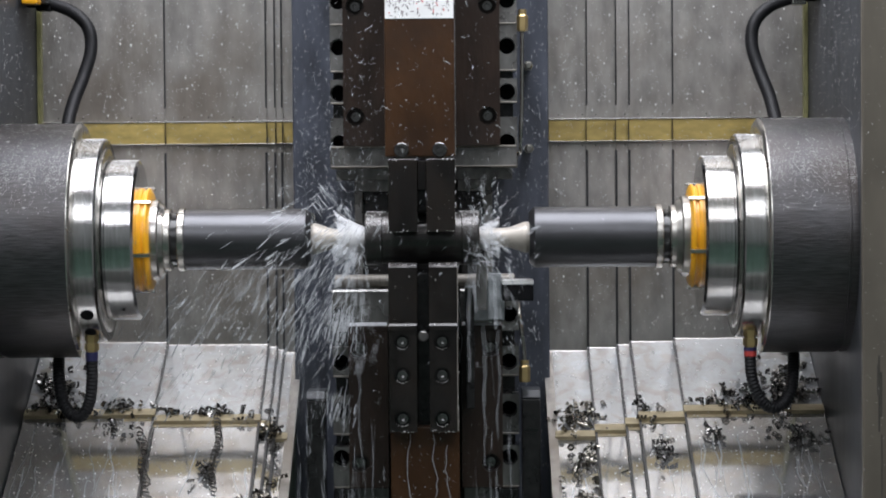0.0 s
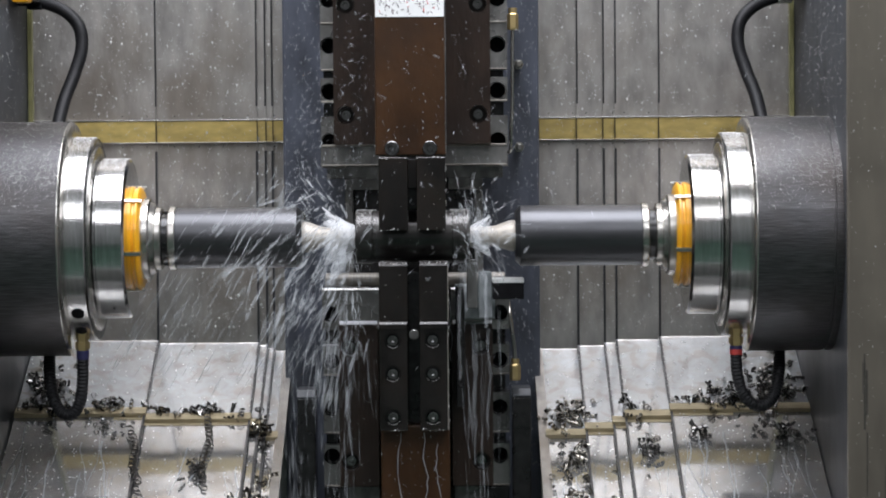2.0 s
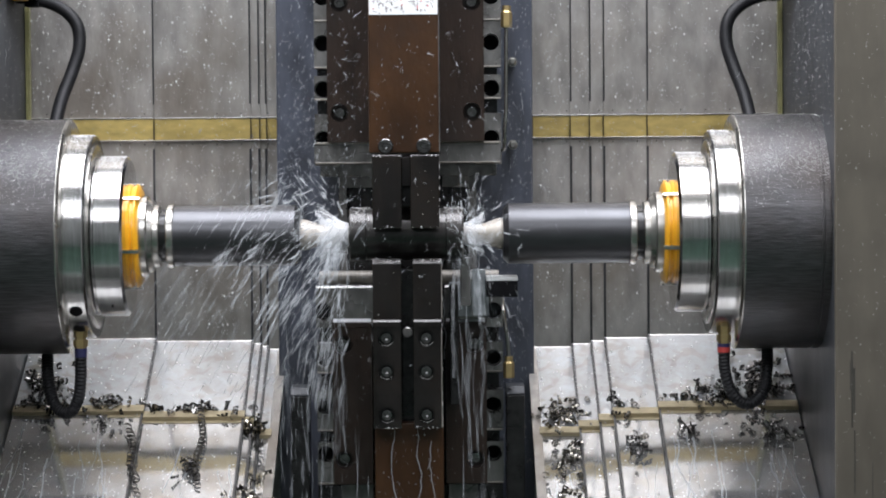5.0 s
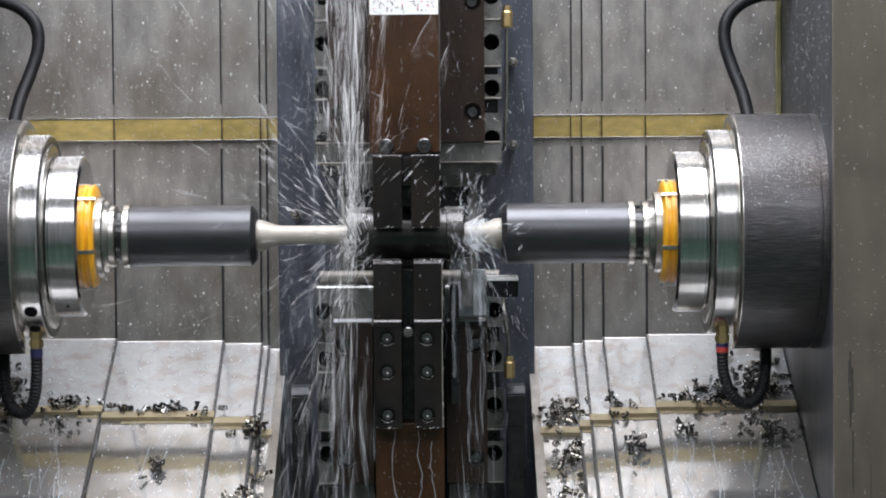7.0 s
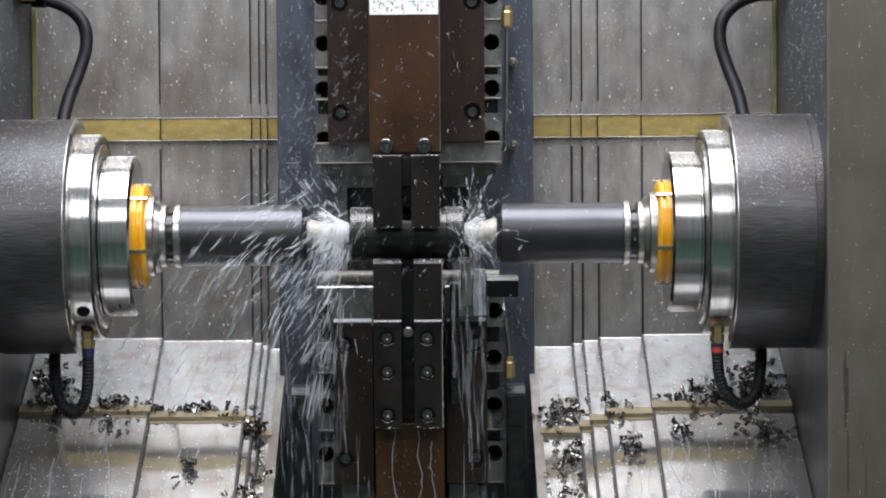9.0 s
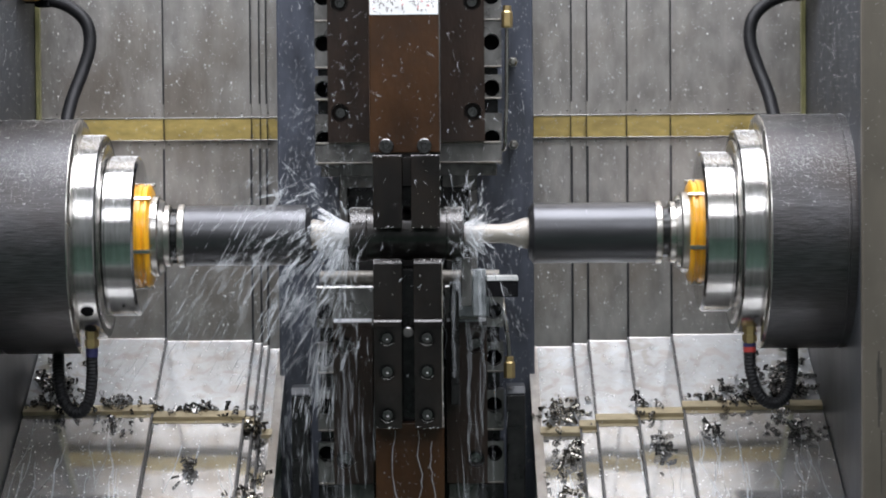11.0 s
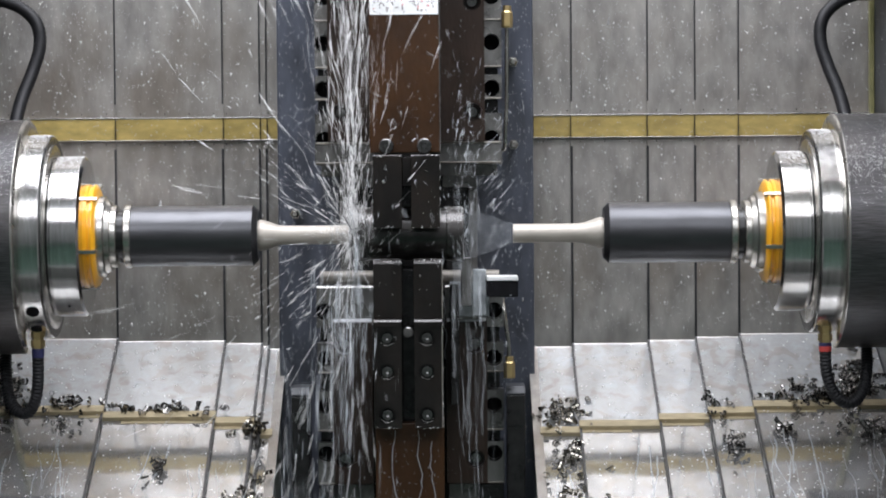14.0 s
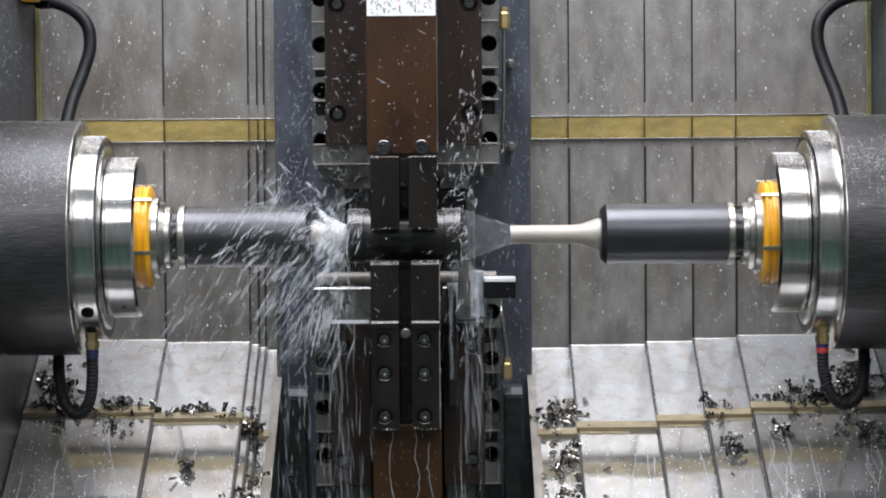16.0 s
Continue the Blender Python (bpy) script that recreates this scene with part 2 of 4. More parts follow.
def holed(bm, x0, x1, z0, z1, y0, y1, cx, cz, r, depth, seg=24):
    """A block (front face at y0) with a round blind bore in its front."""
    hx, hz = (x0 + x1) / 2, (z0 + z1) / 2
    outer, inner, deep = [], [], []
    for i in range(seg):
        a = 2 * math.pi * (i + 0.5) / seg
        c, s = math.cos(a), math.sin(a)
        t = min((x1 - cx if c > 0 else cx - x0) / max(abs(c), 1e-6), (z1 - cz if s > 0 else cz - z0) / max(abs(s), 1e-6))
        rr = min(r, t * 0.98)
        outer.append(bm.verts.new((cx + c * t, y0, cz + s * t)))
        inner.append(bm.verts.new((cx + c * rr, y0, cz + s * rr)))
        deep.append(bm.verts.new((cx + c * rr, y0 + depth, cz + s * rr)))
    corners = []
    for i in range(seg):
        j = (i + 1) % seg
        bm.faces.new((outer[i], outer[j], inner[j], inner[i]))
        bm.faces.new((inner[i], inner[j], deep[j], deep[i]))
        a, b = outer[i].co, outer[j].co
        if abs(a.x - b.x) > 1e-4 and abs(a.z - b.z) > 1e-4:
            kx = x1 if max(a.x, b.x) > x1 - 1e-3 else x0
            kz = z1 if max(a.z, b.z) > z1 - 1e-3 else z0
            corners.append(bm.verts.new((kx, y0, kz)))
            bm.faces.new((outer[i], outer[j], corners[-1]))
    bm.faces.new(deep)
    sides = [bm.verts.new(c) for c in ((x0, y0, z0), (x1, y0, z0), (x1, y0, z1), (x0, y0, z1), (x0, y1, z0), (x1, y1, z0), (x1, y1, z1), (x0, y1, z1))]
    for f in ((0, 1, 5, 4), (1, 2, 6, 5), (2, 3, 7, 6), (3, 0, 4, 7), (4, 5, 6, 7)):
        bm.faces.new([sides[i] for i in f])
    return bm


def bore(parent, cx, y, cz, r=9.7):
    """Black disc over the bottom of a blind bore, in place of the shade inside it."""
    part("bore", turned([(0, 0.1), (0, r - 1), (1, r), (1, 0.1)], 24, cx=cx, cy=y, cz=cz, axis="y"), RUBBER, parent, "black disc that stands in for the shade inside a bore")


def cap_screw(r=8.0, h=9.0):
    """Socket head cap screw, its head facing -y, its seat at y = 0."""
    bm = bmesh.new()
    seg = 24
    circle = lambda rr, y, n: [bm.verts.new((math.cos(2 * math.pi * i / n) * rr, y, math.sin(2 * math.pi * i / n) * rr)) for i in range(n)]
    a, b, c = circle(r, 0, seg), circle(r, -h + 0.8, seg), circle(r - 0.8, -h, seg)
    d = [bm.verts.new((math.cos(math.pi / 3 * (i // 4)) * r * 0.5, -h, math.sin(math.pi / 3 * (i // 4)) * r * 0.5)) if i % 4 == 0 else None for i in range(seg)]
    hexa = [v for v in d if v]
    deep = [bm.verts.new((v.co.x, -h * 0.35, v.co.z)) for v in hexa]
    for p, q in ((a, b), (b, c)):
        for i in range(seg):
            bm.faces.new((p[i], p[(i + 1) % seg], q[(i + 1) % seg], q[i]))
    for k in range(6):
        bm.faces.new([c[(k * 4 + j) % seg] for j in range(5)] + [hexa[(k + 1) % 6], hexa[k]])
        bm.faces.new((hexa[k], hexa[(k + 1) % 6], deep[(k + 1) % 6], deep[k]))
    bm.faces.new(deep)
    bmesh.ops.scale(bm, vec=(0.001, 0.001, 0.001), verts=bm.verts)
    bmesh.ops.recalc_face_normals(bm, faces=bm.faces)
    me = bpy.data.meshes.new("screw")
    bm.to_mesh(me)
    bm.free()
    return me


SCREW = cap_screw(6.5, 6.5)
SCREW_BIG = cap_screw(8.6, 12.0)


def screw(parent, x, y, z, mat=None, up=False, me=None):
    ob = shape("screw", me or SCREW, mat or SCREW_STEEL, parent, "", True)
    ob.matrix_basis = pose(x / 1000, y / 1000, z / 1000, -90 if up else 0, 0, 0)
    return ob


def slivers(rows):
    """Many small rounded drops in one mesh: rows of (place, direction with length, thickness), millimetres."""
    verts, faces = [], []
    for p, d, w in rows:
        d, p = Vector(d), Vector(p)
        s = d.cross(Vector((0.31, 0.77, 0.55))).normalized() * w / 2
        t = d.normalized().cross(s)
        k = len(verts)
        ring = [s * math.cos(a * 1.2566) + t * math.sin(a * 1.2566) for a in range(5)]
        pts = [p - d / 2] + [p - d * 0.12 + r * 0.6 for r in ring] + [p + d * 0.3 + r for r in ring] + [p + d / 2]
        verts += [tuple(v / 1000) for v in pts]
        for i in range(5):
            j = (i + 1) % 5
            faces += [(k, k + 1 + j, k + 1 + i), (k + 1 + i, k + 1 + j, k + 6 + j, k + 6 + i), (k + 11, k + 6 + i, k + 6 + j)]
    me = bpy.data.meshes.new("drops")
    me.from_pydata(verts, [], faces)
    me.shade_smooth()
    return me


# ---- the place round the machine ----
def room():
    g = lambda name, label, mat, *a: tagged(part(name, boxed(*a, bevel=0), mat, None), label, kind="structure")
    objs = [g("floor", "green coated hall floor", GREEN_FLOOR, -6000, 6000, -9000, 2000, -1300, -1199),
            g("ceiling", "pale grey hall ceiling", WALL, -6000, 6000, -9000, 2000, 3801, 3900),
            g("wall_south", "pale grey hall wall", WALL, -6000, 6000, -9100, -9000, -1199, 3801),
            g("wall_north", "pale grey hall wall", WALL, -6000, 6000, 2000, 2100, -1199, 3801),
            g("wall_west", "pale grey hall wall", WALL, -6100, -6000, -9000, 2000, -1199, 3801),
            g("wall_east", "pale grey hall wall", WALL, 6000, 6100, -9000, 2000, -1199, 3801),
            g("wall_1", "grey sheet metal side of the machine enclosure", ENCLOSURE, -1340, -1320, -700, 700, -1199, 1000),
            g("wall_2", "grey sheet metal side of the machine enclosure", ENCLOSURE, 1320, 1340, -700, 700, -1199, 1000),
            g("wall_3", "grey sheet metal back of the machine enclosure", ENCLOSURE, -1320, 1320, 680, 700, -1199, 1000),
            g("ceiling", "grey sheet metal roof of the machine enclosure", ENCLOSURE, -1340, 1340, -700, 700, 1003, 1020),
            g("wall_4", "grey sheet metal apron below the machine opening", ENCLOSURE, -1320, 1320, -700, -680, -1199, -560),
            # added out of view: keeps hall light off the upper covers
            g("wall_5", "unseen grey panel added above the opening to shade the tops of the covers", ENCLOSURE, -1320, 1320, -700, -680, 905, 1003)]
    for ob in objs:
        ob.location.z = AXIS


room()

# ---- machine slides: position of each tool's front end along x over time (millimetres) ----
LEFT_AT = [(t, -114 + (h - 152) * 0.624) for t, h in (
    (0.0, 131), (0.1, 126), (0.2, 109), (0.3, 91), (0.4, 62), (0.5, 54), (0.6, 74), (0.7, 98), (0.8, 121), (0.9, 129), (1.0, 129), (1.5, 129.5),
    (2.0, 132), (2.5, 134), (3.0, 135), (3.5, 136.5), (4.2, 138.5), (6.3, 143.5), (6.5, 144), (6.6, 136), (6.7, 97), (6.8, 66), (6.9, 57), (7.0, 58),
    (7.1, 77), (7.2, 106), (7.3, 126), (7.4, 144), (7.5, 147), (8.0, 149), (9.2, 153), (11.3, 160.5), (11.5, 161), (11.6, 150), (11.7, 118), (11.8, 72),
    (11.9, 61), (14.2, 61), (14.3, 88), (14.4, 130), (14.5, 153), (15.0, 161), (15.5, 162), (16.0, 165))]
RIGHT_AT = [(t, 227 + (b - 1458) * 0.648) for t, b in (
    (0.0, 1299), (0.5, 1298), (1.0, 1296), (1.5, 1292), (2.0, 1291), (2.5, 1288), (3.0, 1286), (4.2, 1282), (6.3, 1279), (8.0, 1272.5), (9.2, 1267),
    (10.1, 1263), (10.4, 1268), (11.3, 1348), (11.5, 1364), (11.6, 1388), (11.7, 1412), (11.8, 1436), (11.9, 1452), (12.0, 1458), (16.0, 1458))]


def at_time(rows, t):
    return float(np.interp(t, [r[0] for r in rows], [r[1] for r in rows]))


# ---- spindle heads ----
def spindle_head(sx):
    """sx = -1: the head on the left of the fixture, +1: on its right. Local x runs outwards from the tool's front end."""
    th = thing("spindle_head", "dark cylindrical spindle head with polished steel nose rings and hoses", "spindle head", "spindle heads")
    P = lambda name, prof, mat, label="", parent=th, seg=96: part(name, turned(prof, seg, sx), mat, parent, label, True)
    housing = P("housing", [(262, 118), (262, 132.5), (264, 135), (350, 135), (350.5, 133.6), (352.5, 133.6), (353, 135), (366, 135), (366, 10)], HOUSING, "brushed dark grey steel housing, wet")
    P("rim", [(261.4, 117), (261.4, 132.2), (262, 133.2), (264.2, 135.5), (265.4, 135.5), (265.4, 128)], STEEL, "bright chamfered rim", housing)
    ring = P("nose_ring", [(236, 70), (236, 115), (238, 117), (261.3, 117), (261.3, 70)], CHROME, "polished wide nose ring")
    P("groove", [(230, 60), (230, 86), (233, 86), (233, 104), (234, 106), (237, 106), (237, 60)], STEEL)
    P("seam", [(235.0, 60), (235.0, 115.7), (235.9, 115.7), (235.9, 60)], OXIDE, "dark wet seam")
    P("seam", [(231.2, 60), (231.2, 91.4), (232.4, 91.4), (232.4, 60)], OXIDE, "dark wet seam")
    chuck = P("chuck_ring", [(196, 50), (196, 88), (199, 92), (228, 92), (229, 90.5), (231, 90.5), (231, 50)], CHROME, "polished chuck ring")
    seal = P("seal_ring", [(183, 40), (183, 55), (186, 60), (188, 60), (189, 57.5), (192, 57.5), (193, 60), (196.5, 60), (196.5, 40)], ORANGE, "orange plastic seal ring")
    for a in (43, 105, 170, 235, 290, 350):
        # bridging steel clips across the seal
        bm = boxed(181, 198, -2.2, 2.2, 57.5, 61.5, bevel=0.6)
        bmesh.ops.rotate(bm, verts=bm.verts, cent=(0, 0, 0), matrix=Matrix.Rotation(radians(a), 3, "X"))
        bmesh.ops.scale(bm, vec=(sx, 1, 1), verts=bm.verts)
        part("clip", bm, STEEL, seal, "bright steel clip")
    P("flange", [(174, 25), (174, 44.5), (175.5, 46.5), (183.5, 46.5), (183.5, 25)], STEEL)
    # two threaded holes and a small pin hole on the lower front of the nose ring: black discs drawn for their shade
    for x, a, r, on in ((249, 134, 9, ring), (249, 151, 8, ring), (212, 147, 3, chuck)):
        R = 117.4 if on is ring else 92.4
        bm = bmesh.new()
        lathe(bm, [(-0.6, r - 1.5), (0.6, r - 1.5)], 20, axis="z")
        bmesh.ops.translate(bm, verts=bm.verts, vec=(x * sx, 0, R))
        bmesh.ops.rotate(bm, verts=bm.verts, cent=(0, 0, 0), matrix=Matrix.Rotation(radians(a), 3, "X"))
        if sx < 0:
            part("bore", bm, RUBBER, on, "black disc for the shade in a hole")
        else:
            bm.free()
    # tool: bar holder with its rings and the drill
    bar = P("bar", [(0, 12), (0, 29), (6, 35), (145, 35), (145, 12)], BAR, "smooth blued steel bar")
    P("bar_ring", [(145.2, 20), (145.2, 36), (146, 36.8), (152, 36.8), (153, 36), (153, 20)], STEEL, "", bar)
    P("collar", [(152, 15), (152, 29), (162, 29), (162, 15)], OXIDE, "", bar)
    P("holder_ring", [(161.5, 15), (161.5, 35), (162.5, 36), (168, 36), (169, 40), (174.5, 43), (174.5, 15)], STEEL, "", bar)
    for k in range(4):
        bm = boxed(153.5, 160.5, -6, 6, 25, 31.5, bevel=1)
        bmesh.ops.rotate(bm, verts=bm.verts, cent=(0, 0, 0), matrix=Matrix.Rotation(radians(90 * k + 20), 3, "X"))
        bmesh.ops.scale(bm, vec=(sx, 1, 1), verts=bm.verts)
        part("key", bm, OXIDE, bar)
    P("drill", [(2, 4), (2, 17), (-3, 18.2), (-8, 17), (-22, 12.0), (-30, 11.0), (-104, 10.8), (-104, 8)], DRILL, "bright cream-grey drill shank", bar, 48)
    if sx > 0:
        me = bpy.data.meshes.new("jet")
        n = 40
        vs, fs = [], []
        for i in range(n):
            a = 2 * math.pi * i / n
            for x, r in ((-103, 10.9), (-130, 20.5), (-160, 30.4)):
                r *= 1 + 0.02 * math.sin(5 * a)
                vs.append((x / 1000, r * math.cos(a) / 1000, r * math.sin(a) / 1000))
        for i in range(n):
            j = (i + 1) % n
            fs += [(3 * i, 3 * j, 3 * j + 1, 3 * i + 1), (3 * i + 1, 3 * j + 1, 3 * j + 2, 3 * i + 2)]
        me.from_pydata(vs, [], fs)
        cone = shape("coolant_cone", me, MIST, bar, "thin clear cone of coolant spray", True)
        rnd = random.Random(31)
        rows = []
        for _ in range(40):
            a, u = rnd.uniform(0, 6.28), rnd.uniform(0, 0.9)
            r = 11 + 19.4 * u
            rows.append(((-103 - 57 * u, r * math.cos(a), r * math.sin(a)), Vector((-57, 19.4 * math.cos(a), 19.4 * math.sin(a))) * rnd.uniform(0.06, 0.3), rnd.uniform(0.3, 0.6)))
        shape("jet_streaks", slivers(rows), TRICKLE, cone, "fine coolant streaks")["kind"] = "stuff"
    # hose below: brass fitting under the nose ring, a red and a blue collar, a hanging loop
    fit = part("fitting", turned([(-104, 6), (-104, 8), (-113, 8), (-113, 6.4), (-116, 6.4), (-116, 8.4), (-124, 8.4), (-124, 6.5), (-127, 6.5)], 6, cx=250 * sx, cy=-42, axis="z"), BRASS, th, "brass hose fitting")
    part("collar", turned([(-126, 5), (-126, 7.4), (-130, 7.4), (-130, 5)], 20, cx=250 * sx, cy=-42, axis="z"), BLUE, fit, "dark blue collar", True)
    part("collar", turned([(-130, 5), (-130, 7.2), (-136, 7.2), (-136, 5)], 20, cx=250 * sx, cy=-42, axis="z"), RED if sx > 0 else BLUE, fit, "red collar" if sx > 0 else "dark violet collar", True)
    loop = [(250, -42, -134), (251.5, -41, -158), (258, -38, -180), (270, -33, -194), (284, -26, -196), (297, -15, -184), (304, 0, -162), (307, 18, -138), (307, 30, -110)]
    if sx < 0:
        loop = [(250, -42, -134), (250.5, -41, -160), (254, -38, -184), (263, -33, -199), (275, -26, -200), (287, -15, -187), (294, 0, -162), (297, 18, -138), (297, 30, -110)]
    part("hose", sweep(bmesh.new(), [(x * sx, y, z) for x, y, z in loop], 7.2, 14, 1.0, 2.0), HOSE, th, "ribbed black hose loop", True)
    upper = [(306, 130, 110), (299, 165, 160), (288, 185, 196), (280, 195, 228), (284, 200, 256), (304, 205, 276), (335, 210, 287), (362, 214, 290)]
    part("hose", sweep(bmesh.new(), [(x * sx, y, z) for x, y, z in upper], 8.3, 14, 0.6, 2.4), HOSE, th, "ribbed black cable hose", True)
    # column behind, its olive edge trim, a bracket for the upper hose and the painted front panel
    bx = lambda name, a, mat, label="", parent=th, bevel=1.0: part(name, boxed(*(sorted((a[0] * sx, a[1] * sx))), *a[2:], bevel=bevel), mat, parent, label)
    body = bx("body", (361, 1080, -140, 288, -620, 900), COLUMN, "dark wet head body")
    bx("trim", (354.5, 360.5, 280, 292, -136, 900), OLIVE, "olive green edge trim", body)
    bx("bracket", (330, 360.5, 170, 262, 284, 300), OXIDE, "black hose bracket", body)
    bx("clamp", (330, 348, 200, 222, 277, 299), RUBBER if sx < 0 else STEEL, "hose clamp", body, 2.0)
    if sx < 0:
        bx("plug", (336, 356, 140, 169, 282, 298), ORANGE, "orange plug", body, 3.0)
    front = bx("front_panel", (361, 1080, -152, -140.4, -620, 900), KHAKI, "khaki grey painted panel with scratches", th, 2.0)
    if sx > 0:
        for x, z, h, w in ((378, -128, 84, 3.2), (380, -146, 50, 4), (376.5, -138, 34, 2), (381, -215, 70, 2.5), (401, -250, 60, 1.6)):
            bx("scratch", (x, x + w * 0.6, -152.4, -151.5, z - h, z), SCUFF, "", front, 0.3)
    rnd = random.Random(9)
    rows = []
    for _ in range(420):
        q = rnd.uniform(0.25, 0.6)
        rows.append(((360.6 * sx, rnd.uniform(-130, 260), rnd.uniform(120, 330)), (0.1, 0.2, q * rnd.uniform(2, 8)), q * 0.8))
    tagged(shape("water_beading", slivers(rows), SPLASH, body, "clear coolant drops"), kind="stuff")
    rows = []
    for _ in range(230):
        q = rnd.uniform(0.3, 0.8) * (1.6 if rnd.random() < 0.1 else 1)
        rows.append((((362 + 70 * rnd.random()) * sx, -152.3, rnd.uniform(-330, 330)), (rnd.uniform(-0.5, 0.5) * q, 0, q * rnd.uniform(1.5, 2.6)), q * 1.4))
    shape("water_beading", slivers(rows), DROP, front, "dried coolant specks")["kind"] = "stuff"
    # beads of coolant on the upper side of the housing and rings
    rnd = random.Random(5 + (sx > 0))
    for x0, x1, R, n, lo, hi, owner in ((266, 364, 135.1, 2300, 84, 166, housing), (237, 260, 117.1, 1000, 80, 160, ring), (199, 228, 92.1, 1200, 80, 160, chuck)):
        fine, large = [], []
        for _ in range(n):
            a = radians(rnd.choice((rnd.uniform(lo, hi), rnd.gauss(142, 7), rnd.gauss(142, 8)) if R > 130 else (rnd.uniform(lo, hi), rnd.uniform(lo, 128))))
            x = rnd.uniform(x0, x1)
            big = rnd.random() < 0.05
            q = rnd.uniform(0.28, 0.62) * (2.0 if big else 1) * (1 if R > 130 else 1.35)
            c = Vector((0, math.cos(a), math.sin(a)))
            wide = rnd.uniform(2.0, 4.0) if big and R > 130 else 0.6
            (large if big else fine).append(((x * sx, c.y * R, c.z * R), (q * wide * sx, -c.z * q * 1.3, c.y * q * 1.3), q * 1.25))
        shape("water_beading", slivers(fine), SPLASH, owner, "fine clear coolant beads")["kind"] = "stuff"
        shape("water_beading", slivers(large), DROP if R > 130 else BEAD, owner, "larger pale coolant drops")["kind"] = "stuff"
    return th, bar


LEFT_HEAD, LEFT_BAR = spindle_head(-1)
RIGHT_HEAD, RIGHT_BAR = spindle_head(1)

# ---- telescopic covers ----
SLOPE = Vector((0, -math.cos(radians(25.7)), -math.sin(radians(25.7))))
NORMAL = Vector((0, -math.sin(radians(25.7)), math.cos(radians(25.7))))


def corner(k):
    return Vector((0, 300 + 3.2 * k, -140 - 3.9 * k))


RIVET = bpy.data.meshes.new("rivet")
RIVET.from_pydata([(0.0009 * math.cos(a * 1.0472), 0, 0.0009 * math.sin(a * 1.0472)) for a in range(6)] + [(0, -0.0006, 0)], [], [(i, (i + 1) % 6, 6) for i in range(6)])


def cover_plate(sx, k, width, seed):
    """One leaf of a telescopic cover: upright sheet, sloping apron, wiper lip, brass strips. Its leading edge is at local x = 0 and it reaches outwards."""
    th = thing("cover_plate", "worn brushed steel telescopic way cover leaf, wet", "way cover", "telescopic cover leaves")
    c = corner(k)
    prof = [Vector((0, c.y, 760)), c + Vector((0, 0, 1.2)), c + Vector((0, -0.6, 0.2)), c + SLOPE * 1.6 + Vector((0, 0, 0.2)), c + SLOPE * 640]
    back = [p + Vector((0, 2.4, -2.4)) for p in prof]

    def extrude(lo, hi, front, rear):
        bm = bmesh.new()
        loop = front + rear[::-1]
        a = [bm.verts.new((lo * sx, p.y, p.z)) for p in loop]
        b = [bm.verts.new((hi * sx, p.y, p.z)) for p in loop]
        n = len(loop)
        for i in range(n):
            bm.faces.new((a[i], a[(i + 1) % n], b[(i + 1) % n], b[i]))
        m = len(front)
        for i in range(m - 1):
            for q in (a, b):
                bm.faces.new((q[i], q[i + 1], q[n - 2 - i], q[n - 1 - i]))
        return bm

    def bar_of(quad):
        bm = bmesh.new()
        a = [bm.verts.new((-0.8 * sx, p.y, p.z)) for p in quad]
        b = [bm.verts.new((width * sx, p.y, p.z)) for p in quad]
        for i in range(4):
            bm.faces.new((a[i], a[(i + 1) % 4], b[(i + 1) % 4], b[i]))
        bm.faces.new(a), bm.faces.new(b)
        return bm

    part("sheet", extrude(1.8, width, prof[:3], back[:3]), COVER, th)
    cut, sink = c + SLOPE * (172 + 7.5 * k), NORMAL * -2.0
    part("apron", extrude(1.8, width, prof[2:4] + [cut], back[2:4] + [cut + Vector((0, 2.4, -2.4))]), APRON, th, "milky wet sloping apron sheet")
    low = [cut + sink, prof[4] + sink]
    part("lower_apron", extrude(1.8, width, low, [p + Vector((0, 2.4, -2.4)) for p in low]), LOWER, th, "rinsed shiny lower apron sheet")
    lift = [p + Vector((0, -0.5, 0.4)) for p in prof]
    up = Vector((0, lift[0].y, 0))
    rear = Vector((0, back[0].y, 0))
    Z = lambda v, z: v + Vector((0, 0, z))
    lip = (LIP, "black rubber wiper lip") if k < 4 else (COVER, "wet steel end flange")
    part("wiper_lip", extrude(-0.1, 1.7, [lift[0], Z(up, 158)], [back[0], Z(rear, 158)]), lip[0], th, lip[1])
    part("wiper_lip", extrude(-0.5 if k < 4 else -9, 2.2, [Z(up, 101)] + lift[1:], [Z(rear, 101)] + back[1:]), lip[0], th, lip[1])
    part("lip_guard", extrude(-0.1, 1.7, [Z(up, 157.6), Z(up, 101.4)], [Z(rear, 157.6), Z(rear, 101.4)]), COVER, th)
    strip = part("wall_strip", bar_of([Vector((0, c.y - 12, 139)), Vector((0, c.y - 6, 113)), Vector((0, c.y - 0.1, 113)), Vector((0, c.y - 0.1, 139))]), BRASS_STRIP, th, "dull brass strip")
    for z in (107, 146):
        for x in range(12, int(width) - 4, 31):
            shape("rivet", RIVET, OXIDE, th).location = (x * sx / 1000, (c.y - 0.1) / 1000, z / 1000)
    part("lip_rail", boxed(*sorted((-0.8 * sx, width * sx)), c.y - 12.8, c.y - 0.3, 139.2, 141.2, bevel=0.4), STEEL, strip)
    part("lip_rail", boxed(*sorted((-0.8 * sx, width * sx)), c.y - 6.8, c.y - 0.3, 111.6, 112.8, bevel=0.4), STEEL, strip)
    part("joint", boxed(*sorted((-1.3 * sx, -0.2 * sx)), c.y - 12.3, c.y - 0.4, 113, 139, bevel=0), OXIDE, strip, "dark joint at the strip's end")
    # apron strip: a low step across the slope
    s0 = 166 + 7.5 * k
    o = c + SLOPE * s0
